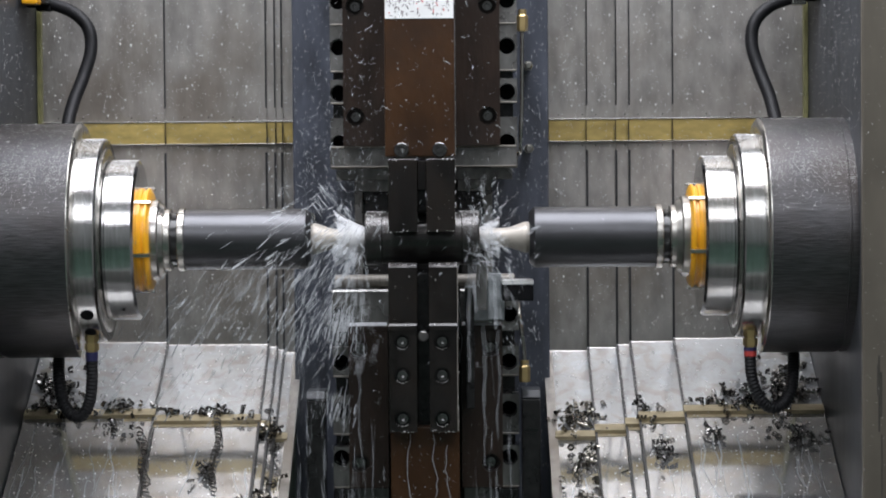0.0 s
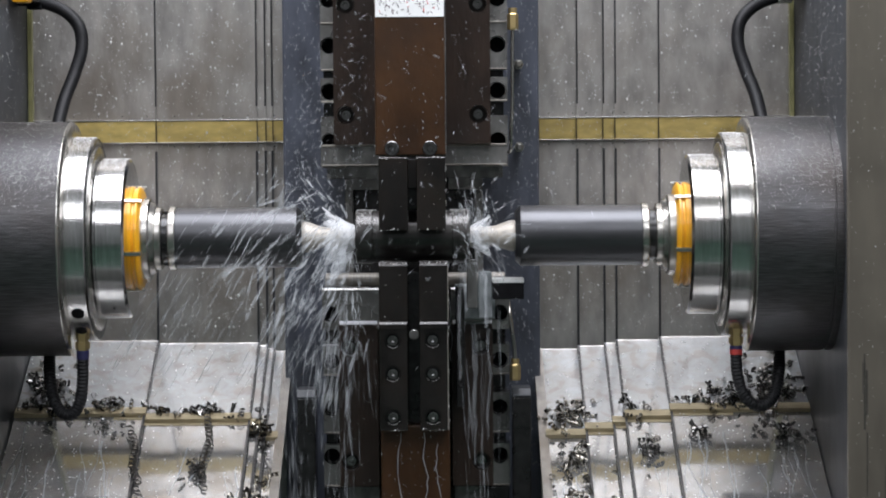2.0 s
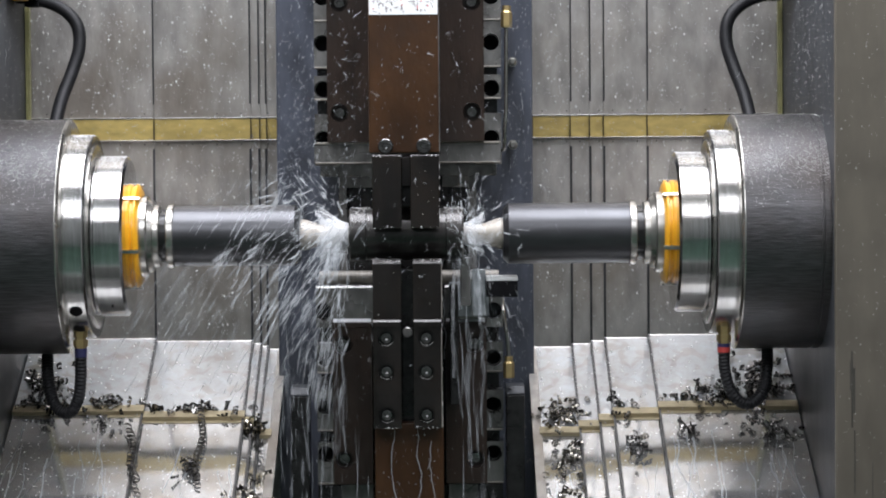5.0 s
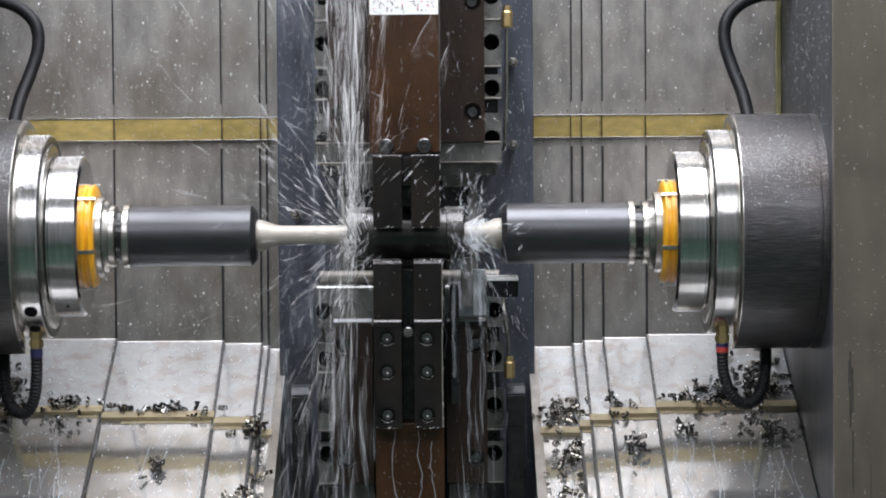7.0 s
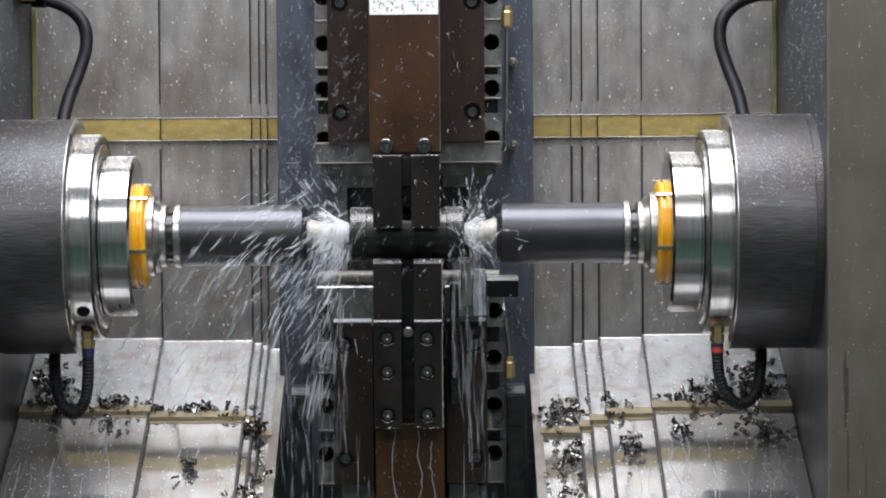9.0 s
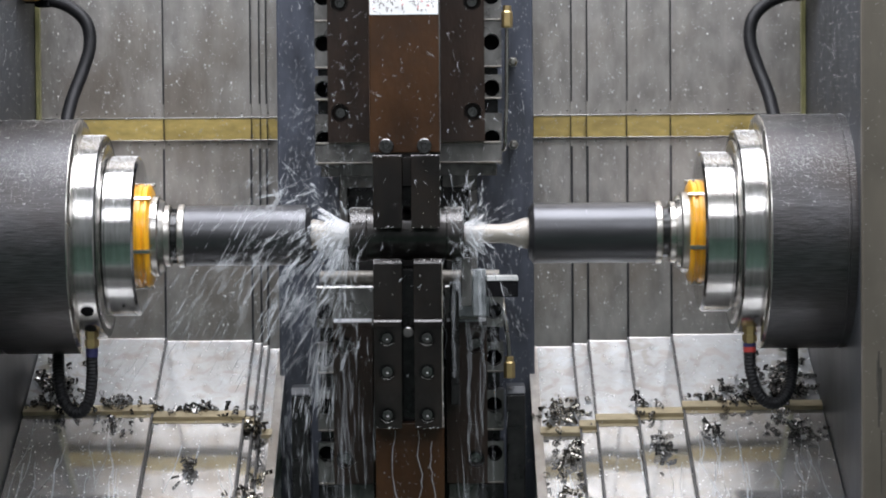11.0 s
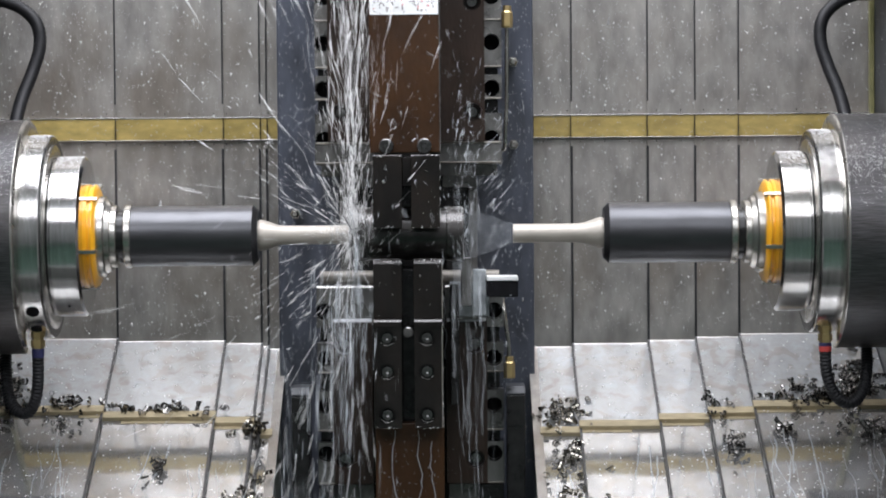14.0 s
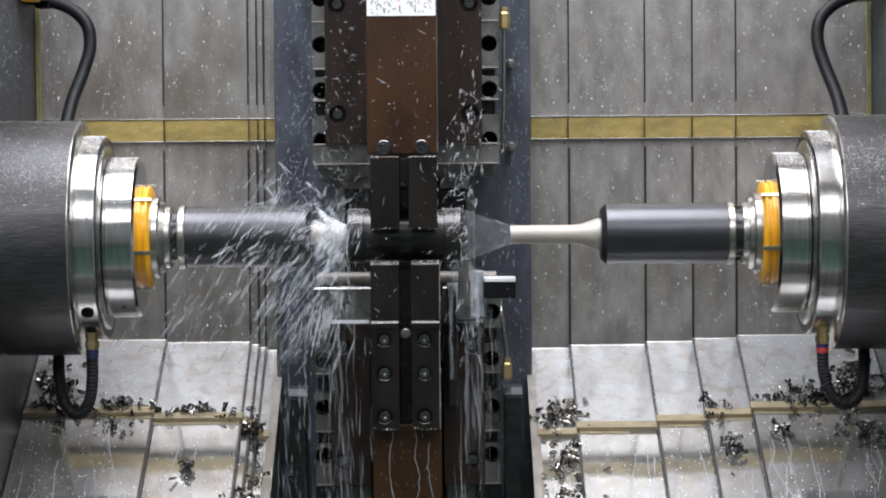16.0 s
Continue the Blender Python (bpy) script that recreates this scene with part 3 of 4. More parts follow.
    bm = bar_of([o + NORMAL * 0.2, o + NORMAL * 2.5, o + SLOPE * 15 + NORMAL * 3.2, o + SLOPE * 15.4 - NORMAL * 1.8])
    part("apron_strip", bm, TAN_STRIP, th, "tan brass step strip")
    # drops running on the sheet
    rnd = random.Random(seed)
    rows = []
    vis = min(width, 190)
    for _ in range(int(vis * 8)):
        x, z, s = rnd.uniform(4, vis), rnd.uniform(-135, 330), rnd.uniform(0.3, 0.9) * (rnd.uniform(1.5, 2.4) if rnd.random() < 0.2 else 1)
        rows.append(((x * sx, c.y - 0.5, z), (rnd.uniform(-0.5, 0.5) * s, 0, s * rnd.uniform(1.4, 2.6)), s * 1.5))
    for _ in range(int(vis * 0.35)):
        q, u = rnd.uniform(0.3, 0.9), rnd.random()
        rows.append(((rnd.uniform(4, vis) * sx, c.y - 6.6 - 6 * u, 113 + 26 * u), (0.2, 0, q * 2.4), q * 1.5))
    for _ in range(int(vis * 1.5)):
        p = c + SLOPE * rnd.uniform(5, 420) + NORMAL * 0.5
        s = rnd.uniform(0.4, 1.3)
        rows.append(((rnd.uniform(4, vis) * sx, p.y, p.z), tuple(SLOPE * s * 3), s * 1.6))
    shape("water_beading", slivers(rows), SPLASH, th, "clear coolant drops")["kind"] = "stuff"
    # wet specks along the wiper lip and foam on the rinsed sheet
    rows = []
    for _ in range(70):
        q, t = rnd.uniform(0.4, 1.0), rnd.uniform(4, 400)
        p = c + SLOPE * t + NORMAL * (1.0 if t < 172 + 7.5 * k else -0.8)
        rows.append((((0.9 + rnd.gauss(0, 0.8)) * sx, p.y, p.z), tuple(SLOPE * q * rnd.uniform(1.2, 4)), q * 1.3))
    for _ in range(150 if k == 0 else 36):
        q = rnd.uniform(0.3, 0.8)
        p = c + SLOPE * rnd.uniform(195, 420) - NORMAL * 1.6
        rows.append(((rnd.uniform(4, vis) * sx, p.y, p.z), Vector((1, 0, 0)) * q * rnd.uniform(1.5, 7) + SLOPE * q * rnd.uniform(-1, 2), q))
    shape("water_beading", slivers(rows), SPLASH, th, "pale foam specks and drops")["kind"] = "stuff"
    # wet trickles that wind down the apron
    bm = bmesh.new()
    for _ in range(max(1, int(vis / (11 if k == 0 else 26)))):
        x, s, drift = rnd.uniform(8, vis - 6), rnd.uniform(200, 320), 0.0
        last, broad, bend = None, rnd.choice((0.35, 0.5, 0.8, 1.4)), rnd.uniform(-0.04, 0.04)
        w = broad
        for j in range(rnd.randint(40, 110)):
            p = c + SLOPE * s + NORMAL * -1.5
            w = min(1.2, w * 0.8 + 0.2 * broad * rnd.choice((0.3, 0.8, 1.1, 2.6)))
            pair = [bm.verts.new(((x - w) * sx, p.y, p.z)), bm.verts.new(((x + w) * sx, p.y, p.z))]
            if last and rnd.random() < 0.97:
                bm.faces.new((last[0], last[1], pair[1], pair[0]))
            last = pair
            s += rnd.uniform(1.2, 2.2)
            if rnd.random() < 0.12:
                bend = rnd.uniform(-0.11, 0.11)
            drift = drift * 0.86 + bend
            x += drift * 0.7
    part("trickle", bm, TRICKLE, th, "thin runs of milky coolant")["kind"] = "stuff"
    return th


LEFT_COVERS = [cover_plate(-1, k, w, 20 + k) for k, w in enumerate((158, 165, 160, 150, 140))]
RIGHT_COVERS = [cover_plate(1, k, w, 40 + k) for k, w in enumerate((169, 130, 130, 150, 110))]


def cover_leads(t):
    """Leading edges of all leaves at a time, from the slides' places: each leaf is drawn along when the next one comes to its stop."""
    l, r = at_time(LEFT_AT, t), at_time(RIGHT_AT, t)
    a = l - 201
    b = min(-200, a + 136)
    left = [a, b, min(-189, b + 136), -180.5, -167]
    a = r + 190.5
    right = [a, a - 55, max(float(np.interp(t, (0, 2.5, 4.2, 6.3, 16), (243, 238.5, 237, 219.5, 218))), a - 55 - 60), 206, 158.5]
    return left, right


# ---- the fixture between the spindles ----
def fixture():
    base = tagged(part("base_plate", boxed(-164, 156, 252, 330, -760, 800, bevel=2), SLATE), "slate blue painted steel base plate, wet", "base plate")
    base.location.z = AXIS
    for x, z, r in ((130, 205, 5), (130, 103, 5), (-140, 20, 5)):
        part("nut", turned([(196, 3), (196, r * 0.6), (199, r), (206, r), (206, r * 1.3), (208, r * 1.3), (252, r * 0.8)], 6, cx=x, cz=z, axis="y"), STEEL, base, "bright hexagon nut")
    rnd = random.Random(17)
    rows = []
    for _ in range(900):
        x, q = rnd.choice((rnd.uniform(-162, -112), rnd.uniform(115, 154))), rnd.uniform(0.3, 1.0)
        rows.append(((x, 251.4, rnd.uniform(-300, 330)), (rnd.uniform(-0.6, 0.6) * q, 0, q * rnd.uniform(1.5, 7)), q * 1.3))
    shape("water_beading", slivers(rows), TRICKLE, base, "clear coolant drops")["kind"] = "stuff"
    for x in (-130, 128):
        post = tagged(part("post", boxed(x - 11, x + 11, 100, 150, -760, -196, bevel=2), OXIDE), "dark slate steel post in the coolant gutter", "post", "gutter posts")
        part("cap", chamfered(x - 11, x + 11, 98, 150, -195.8, -186, 8, 0.4), COLUMN, post, "slate wet bevelled cap")
        post.location.z = AXIS

    # guide columns, above and below the workpiece
    for up in (True, False):
        th = thing("clamp_column", "brown oiled steel clamp column with scalloped grey edge blocks" if up else "brown oiled steel lower clamp column with scalloped grey edge blocks", "clamp column", "clamp columns")
        B = lambda name, a, mat, label="", parent=th, bevel=1.0: part(name, boxed(*a, bevel=bevel), mat, parent, label)
        z0, z1 = (80, 800) if up else (-760, -64)
        B("backing", (-108, 110, 150, 252, z0 + (4 if up else 0), z1), OXIDE)
        if up:
            rows = [(196, 252, 226), (158, 187, 171), (80, 141, 111), (252, 310, 281)]
        else:
            rows = [(-170, -134, -153), (-240, -192, -210), (-304, -254, -268)]
        for x0, x1, cx in ((-110, -80, -100), (82, 114, 102)):
            for lo, hi, cz in rows:
                part("edge_block", holed(bmesh.new(), x0, x1, lo, hi, 118, 160, cx, cz, 10, 26), PLATE_GREY, th, "grey steel edge block with a bore")
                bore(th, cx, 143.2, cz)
                # lighter bar drawn as the highlight along the block's lower edge
                part("block_edge", boxed(x0 + 0.6, x1 - 0.6, 116.4, 121, lo - 0.4, lo + 1.8, bevel=0.9), DULL, th, "light strip in place of the highlight on the lower edge")
        # brown side plates with counterbored screws
        for x0, x1, cx in ((-93.5, -41.5, -79), (40.5, 93, 78.5)) if up else ((-88.5, -42, -75.5), (45, 93, 79)):
            bm = bmesh.new()
            cuts = (107, 200, 330, 800) if up else (-297, -200, -112)
            bores = (142, 273, 560) if up else (-268, -132)
            for lo, hi, cz in zip(cuts, cuts[1:], bores):
                holed(bm, x0, x1, lo, hi, 92 if up else 61, 140, cx, cz, 10.8, 16)
            pl = part("side_plate", bm, DARK_BROWN, th, "dark brown steel side plate")
            for cz in bores:
                screw(pl, cx, 108 if up else 77, cz)
        rnd = random.Random(77 + up)
        rows = []
        for _ in range(170):
            q, front = rnd.uniform(0.25, 0.7), rnd.random() < 0.4
            x = rnd.uniform(-38, 38) if front else rnd.choice((rnd.uniform(-90, -45), rnd.uniform(48, 90)))
            y = (-20.4 if up else -48.4) if front else (91.6 if up else 60.6)
            z = (rnd.uniform(100, 330) if up else rnd.uniform(-310, -222)) if front else (rnd.uniform(110, 330) if up else rnd.uniform(-296, -115))
            rows.append(((x, y, z), (0.1, 0, q * rnd.uniform(1.5, 6)), q * 1.4))
        shape("water_beading", slivers(rows), TRICKLE, th, "clear coolant drops")["kind"] = "stuff"
        if up:
            B("cross_plate", (-110, 113, 104, 168, 82, 106.5), PLATE_GREY, "wet grey cross plate")
            # lighter bars drawn as highlights along both edges of the cross plate
            B("plate_edge", (-109, 112, 102.6, 107, 104.6, 107.2), DULL, "light strip in place of the highlight on the upper edge", th, 0.9)
            B("plate_edge", (-109, 112, 102.6, 107, 81.6, 83.4), DULL, "light strip in place of the highlight on the lower edge", th, 0.8)
            B("under_plate", (-104, 108, 130, 170, 66, 81.5), PLATE_GREY, "grey plate below the cross plate")
            B("pillar", (-41, 39.8, -20, 150, 94, 800), BROWN, "smooth brown oiled steel pillar", th, 1.4)
            # lighter strip drawn as the glint down the pillar's right edge
            B("bright_edge", (39.2, 40.3, -20.7, -19.2, 96, 330), PLATE_GREY, "grey strip in place of the glint on the pillar's edge", th, 0.3)
            lab = B("sticker", (-40, 38.5, -20.8, -20.2, 252, 330), WHITE, "white printed sticker with red marks", th, 0)
            rnd = random.Random(3)
            for _ in range(80):
                x, z = rnd.uniform(-38, 35), rnd.uniform(254, 276)
                w, h = (rnd.uniform(0.6, 1.5), rnd.uniform(1.5, 5)) if rnd.random() < 0.6 else (rnd.uniform(1.5, 4.5), rnd.uniform(0.6, 1.1))
                bm = boxed(x, min(x + w, 38), -21.0 - rnd.uniform(0, 0.12), -20.75, z, z + h, bevel=0)
                bmesh.ops.rotate(bm, verts=bm.verts, cent=(x, -21, z), matrix=Matrix.Rotation(rnd.gauss(0, 0.35), 3, "Y"))
                part("print", bm, rnd.choice((PRINT, PRINT, SCUFF, RED)) if rnd.random() < 0.3 else PRINT, lab)
        else:
            B("pillar", (-36.5, 41.8, -48, 150, -760, -214), BROWN, "brown oiled steel pillar", th, 1.4)
            for x0, x1, cx in ((-108, -40, -99), (44, 113, 102)):
                part("ledge", holed(bmesh.new(), x0, x1, -112, -66, 64, 160, cx, -93, 10, 20), PLATE_GREY, th, "wet grey ledge")
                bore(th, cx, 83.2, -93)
                part("ledge_edge", chamfered(x0, x1, 63.6, 150, -65.8, -62.4, 2.4, 0.3), PLATE_GREY, th, "wet ledge edge")
            for x0, x1 in ((-88.5, -42), (45, 93)):
                part("plate_cap", chamfered(x0, x1, 61, 140, -112, -97.5, 8.5, 0.5), DARK_BROWN, th, "wet bevelled cap of the side plate")
                part("coolant_film", chamfered(x0 + 1, x1 - 1, 60.5, 138, -105.4, -97.1, 7.6, 0.3), FILM, th, "milky film of coolant on the cap")
            B("foot", (-110, 113, 120, 200, -760, -306), OXIDE)
            B("foot_block", (-80, -42, 84, 140, -760, -300), PLATE_GREY)
            B("foot_block", (47, 82, 84, 140, -760, -300), PLATE_GREY)

    # dark recess behind the workpiece with two side pockets
    rec = thing("clamp_bridge", "dark steel bridge behind the workpiece with two pockets", "bridge")
    B = lambda name, a, mat, label="", bevel=0.8: part(name, boxed(*a, bevel=bevel), mat, rec, label)
    B("back", (-80, 84, 200, 252, -64, 84), OXIDE)
    for x0, x1, hx0, hx1 in ((-84, -38, -74, -42), (42, 84, 46, 74)):
        B("upper_lintel", (x0, x1, 170, 205, 52, 66), PLATE_GREY)
        B("cheek", (x0, hx0, 170, 205, -60, 52), PLATE_GREY) if x0 < 0 else B("cheek", (hx1, x1, 170, 205, -60, 52), PLATE_GREY)
        B("sill", (min(hx0, hx1), max(hx0, hx1), 170, 205, -60, 24), OXIDE)

    # upper clamp jaws
    cl = thing("upper_clamp", "black oxide steel clamp jaws pressing on the workpiece", "clamp")
    for x0, x1, sx in ((-36.8, -4.0, -22), (6.5, 39, 21.6)):
        jaw = part("jaw", chamfered(x0, x1, -60, -33, 9, 91.5, 0.9, 0.2), JAW, cl)
        part("jaw_body", boxed(x0 + 0.4, x1 - 0.4, -32.8, 92, 32, 90.5, bevel=1.0), JAW, cl)
        screw(jaw, sx, -20.5, 101.5, None, False, SCREW_BIG)
    part("spacer", boxed(-3.8, 6.3, -46, 60, 56, 89, bevel=0.6), JAW, cl)
    part("spacer", boxed(-3.8, 6.3, -20, 60, 33, 55, bevel=0.6), OXIDE, cl)
    # lower jaws and their bolted front plates
    lo = thing("lower_clamp", "black oxide steel lower jaws with bolted front plates", "clamp")
    for x0, x1, cx in ((-37.5, -5, -22), (8.2, 41, 23)):
        part("jaw", chamfered(x0, x1, -60, -33.5, -95, -26, 5.5), JAW, lo)
        part("jaw_body", boxed(x0, x1, -33, 100, -97, -33, bevel=1.2), OXIDE, lo)
        bm = bmesh.new()
        for a, b, cz in ((-135, -97.5, -115), (-175, -135, -153), (-217, -175, -202)):
            holed(bm, x0 + 0.5, x1 - 0.5, a, b, -76, 40, cx, cz, 9.4, 7)
        pl = part("front_plate", bm, JAW, lo, "black plate with three socket screws")
        part("top_bar", chamfered(x0 + 0.5, x1 - 0.5, -79, -76.2, -102, -94, 2.6, 0.2), JAW, pl)
        part("shoulder", chamfered(x0 + 0.5, x1 - 0.5, -75.8, -60.6, -97.3, -94.5, 2.5, 0.2), JAW, pl)
        if x1 > 0:
            # lighter strips drawn as glints down the right jaw and its plate
            part("bright_edge", boxed(x1 - 0.7, x1 + 0.4, -60.5, -59.2, -94, -33, bevel=0.3), DULL, lo, "light strip in place of the glint on the edge")
            part("bright_edge", boxed(x1 - 1.2, x1 - 0.1, -76.6, -75.2, -216, -103, bevel=0.3), DULL, lo, "light strip in place of the glint on the edge")
        for cz in (-115, -153, -202):
            screw(pl, cx, -69, cz)
    rnd = random.Random(12)
    for owner, edges in ((cl, ((-36, -5, -60.6, 9.5), (7, 38, -60.6, 9.5), (-36, -5, -60.6, 91), (7, 38, -60.6, 91))), (lo, ((-37, -6, -58, -28), (9, 40, -58, -28), (-36, -6, -78, -96), (10, 40, -78, -96), (-36, -6, -76.6, -216), (10, 40, -76.6, -216)))):
        rows = []
        for x0, x1, y, z in edges:
            for _ in range(9):
                q = rnd.uniform(0.3, 1.0)
                rows.append(((rnd.uniform(x0, x1), y, z - rnd.uniform(-1, 1.5)), (rnd.uniform(0.5, 2.5) * q, 0, q * rnd.uniform(0.4, 2.6)), q * 1.5))
        for _ in range(12):
            x = rnd.choice((rnd.uniform(-36, -6), rnd.uniform(9, 39)))
            z = rnd.uniform(12, 88) if owner is cl else rnd.uniform(-92, -34)
            q = rnd.uniform(0.2, 0.6)
            rows.append(((x, -60.6, z), (0.1, 0, q * rnd.uniform(1, 6)), q * 1.3))
        # pale crescents and a bead drawn as glints inside the screw bores
        if owner is lo:
            for cx in (-22, 23):
                for cz in (-115, -153, -202):
                    rows.append(((cx, -74.6, cz - 1.4), (3.4, 0, 0.3), 2.3))
                    for i in range(7):
                        a = radians(-90 + (i - 3) * 17)
                        rows.append(((cx + 8.4 * math.cos(a), -75.2, cz + 8.4 * math.sin(a)), (2.4 * -math.sin(a), 0, 2.4 * math.cos(a)), (1.0 - 0.22 * abs(i - 3)) * rnd.uniform(0.6, 1.1)))
        # upright slivers drawn as the glint down the right-hand edges
        for x, lo_z, hi_z in ((39.4, 12, 90),) if owner is cl else ((41.2, -94, -30), (41.0, -215, -100)):
            for _ in range(10):
                rows.append(((x, -59 if hi_z > -99 else -75, rnd.uniform(lo_z, hi_z)), (0, 0, rnd.uniform(1.5, 7)), rnd.uniform(0.6, 1.3)))
        shape("water_beading", slivers(rows), DROP, owner, "bright coolant drops along the edges and pale slivers drawn as glints")["kind"] = "stuff"
    part("peg", turned([(-58, 3), (-58, 5), (-57, 6), (30, 6)], 20, cx=1.8, cz=-110, axis="y"), PLATE_GREY, lo, "round steel peg", True)
    part("web", boxed(-5, 8.2, -20, 100, -214, -40, bevel=0.5), OXIDE, lo)

    # workpiece: a turned tube, bored from both ends
    wp = thing("workpiece", "turned steel tube clamped across the fixture, wet", "workpiece")
    part("tube", turned([(-65, 11.6), (-65, 29), (-63.5, 30.8), (-46, 30.8), (-45, 29.6), (46, 29.6), (47, 30.8), (65, 30.8), (66.5, 29), (66.5, 11.6)], 72), TUBE, wp, "", True)
    rnd = random.Random(8)
    rows = []
    for _ in range(260):
        x = rnd.choice((rnd.uniform(-64, -42), rnd.uniform(44, 66)))
        a, s = rnd.uniform(-0.7, 1.15), rnd.uniform(0.4, 1.1)
        rows.append(((x, -31 * math.sin(a), 31 * math.cos(a)), (0.3, -s * 2, 0.2), s * 1.6))
    shape("water_beading", slivers(rows), DROP, wp, "clear coolant drops")["kind"] = "stuff"

    rod = tagged(part("guide_rod", turned([(-105, 6), (-104, 8), (108, 8), (109, 6)], 32, cy=86, cz=-53.5), DULL, None, "", True), "ground steel guide rod behind the lower jaws", "rod")
    rod.location.z = AXIS

    # probe bracket on the right
    br = thing("sensor_bracket", "black bracket with a pale block and a stub sensor", "sensor")
    B = lambda name, a, mat, label="", bevel=1.2: part(name, boxed(*a, bevel=bevel), mat, br, label)
    B("arm", (62.5, 75, 4, 30, -84, -28), PLATE_GREY, "wet grey steel arm")
    B("pale_block", (76, 92, 20, 52, -96, -42), PALE, "wet grey sensor block")
    B("bracket_plate", (49, 96, 53, 60, -99, -58), PALE, "milky wet pale plate")
    B("sensor", (92.5, 129, 8, 44, -74, -55), RUBBER, "black stub sensor")
    B("sensor_cap", (92.5, 129, 6, 46, -55, -50), WHITE, "white sensor cap")
    B("lug", (55, 84, 60, 120, -103, -95), PLATE_GREY)
    B("strut", (50, 60, 20, 90, -200, -60), OXIDE)

    # lubrication lines with brass fittings
    for pts, z0, label in (([(120, 100, 245), (119.5, 100, 200), (119, 100, 150), (117.5, 100, 122), (117, 104, 100), (115, 116, 96)], 242, "thin steel oil line with a brass fitting above"),
                           ([(113, 120, -82), (114.5, 104, -95), (117, 100, -115), (119.5, 100, -135), (120.4, 100, -150)], -176, "thin steel oil line with a brass fitting below")):
        ln = thing("oil_line", label, "oil line", "oil lines")
        part("pipe", sweep(bmesh.new(), pts, 2.3, 10, 0, 4), STEEL, ln, "", True)
        part("fitting", turned([(z0, 3), (z0, 6), (z0 + 2, 6.6), (z0 + 18, 6.6), (z0 + 20, 5), (z0 + 26, 5), (z0 + 26, 3)], 6, cx=120.4, cy=100, axis="z"), BRASS, ln, "brass fitting")


fixture()


# ---- swarf ----
def swarf(label, spots, seed, parent_cover=None, mat=None):
    """Curled chips: each a short coil of ribbon. spots: (x, along the slope, spread x, spread s, count) for a leaf's local frame."""
    k, cover, sx = parent_cover
    rnd = random.Random(seed)
    verts, faces = [], []
    c = corner(k)
    for x0, s0, wx, ws, n in spots:
        for _ in range(n):
            p = c + SLOPE * (s0 + rnd.gauss(0, 0.5) * ws) + NORMAL * rnd.uniform(3.0, 6.5)
            p.x = (x0 + rnd.gauss(0, 0.5) * wx) * sx
            r, w, turns = rnd.uniform(1.8, 4.4), rnd.uniform(2.0, 4.4), rnd.uniform(0.7, 3.2)
            q = Euler((rnd.uniform(0, 6.3), rnd.uniform(0, 6.3), rnd.uniform(0, 6.3))).to_matrix()
            m = int(turns * 9)
            for i in range(m + 1):
                a = i * 0.7
                rr = r * (0.8 + 0.3 * i / m)
                h = i * w * 0.17
                base = len(verts)
                for dz in (0, w):
                    verts.append(tuple((p + q @ Vector((rr * math.cos(a), rr * math.sin(a), h + dz - turns * w * 0.75))) / 1000))
                if i:
                    faces.append((base - 2, base - 1, base + 1, base))
    me = bpy.data.meshes.new("swarf")
    me.from_pydata(verts, [], faces)
    ob = shape("metal_chips", me, mat or SWARF)
    tagged(ob, label, "metal chips", "swarf on the covers", "stuff")
    ob.location.z = AXIS
    return ob, cover


CHIPS = [
    swarf("curled bright steel chips along the cover strip", [(60, 165, 50, 18, 34), (128, 135, 26, 60, 80), (55, 205, 30, 12, 8)], 1, (0, LEFT_COVERS[0], -1)),
    swarf("curled bright steel chips along the cover strip", [(55, 172, 80, 12, 34), (60, 300, 8, 60, 10)], 2, (1, LEFT_COVERS[1], -1)),
    swarf("straw coloured steel chips on the stacked cover edges", [(6, 210, 16, 30, 26), (8, 360, 22, 60, 34)], 3, (3, LEFT_COVERS[3], -1), SWARF_GOLD),
    swarf("curled bright steel chips along the cover strip", [(95, 150, 60, 40, 60), (60, 165, 60, 16, 26), (30, 225, 16, 24, 6), (138, 232, 40, 24, 22), (128, 120, 26, 50, 60)], 4, (0, RIGHT_COVERS[0], 1)),
    swarf("bright steel chips by the leaf edge", [(10, 165, 14, 22, 14), (22, 265, 12, 30, 8)], 5, (1, RIGHT_COVERS[1], 1)),
    swarf("bright steel chips in a heap by the gutter", [(30, 168, 34, 34, 46), (27, 265, 30, 60, 26), (30, 365, 28, 36, 24)], 6, (4, RIGHT_COVERS[4], 1), SWARF_GOLD),
]


def long_chip(label, k, x0, s0, length, lean, seed, sx):
    """One long corkscrew chip that lies down the apron; millimetres in its leaf's frame."""
    rnd = random.Random(seed)
    verts, faces = [], []
    n = int(length * 1.1)
    for i in range(n):
        u = i / n
        p = corner(k) + SLOPE * (s0 + length * u) + NORMAL * 4.5
        x = x0 + lean * u + 3.0 * math.sin(u * 9 + seed)
        a, r = i * 0.62, 4.3 + 0.5 * math.sin(i * 0.37)
        for w in (0.0, 4.4):
            q = p + SLOPE * w + NORMAL * (r * math.sin(a))
            verts.append(((x + r * math.cos(a)) * sx / 1000, q.y / 1000, q.z / 1000))
        if i:
            faces.append((2 * i - 2, 2 * i - 1, 2 * i + 1, 2 * i))
    me = bpy.data.meshes.new("long_chip")
    me.from_pydata(verts, [], faces)
    return tagged(shape("long_chip", me, DARK_SWARF), label, "metal chip", "swarf on the covers")


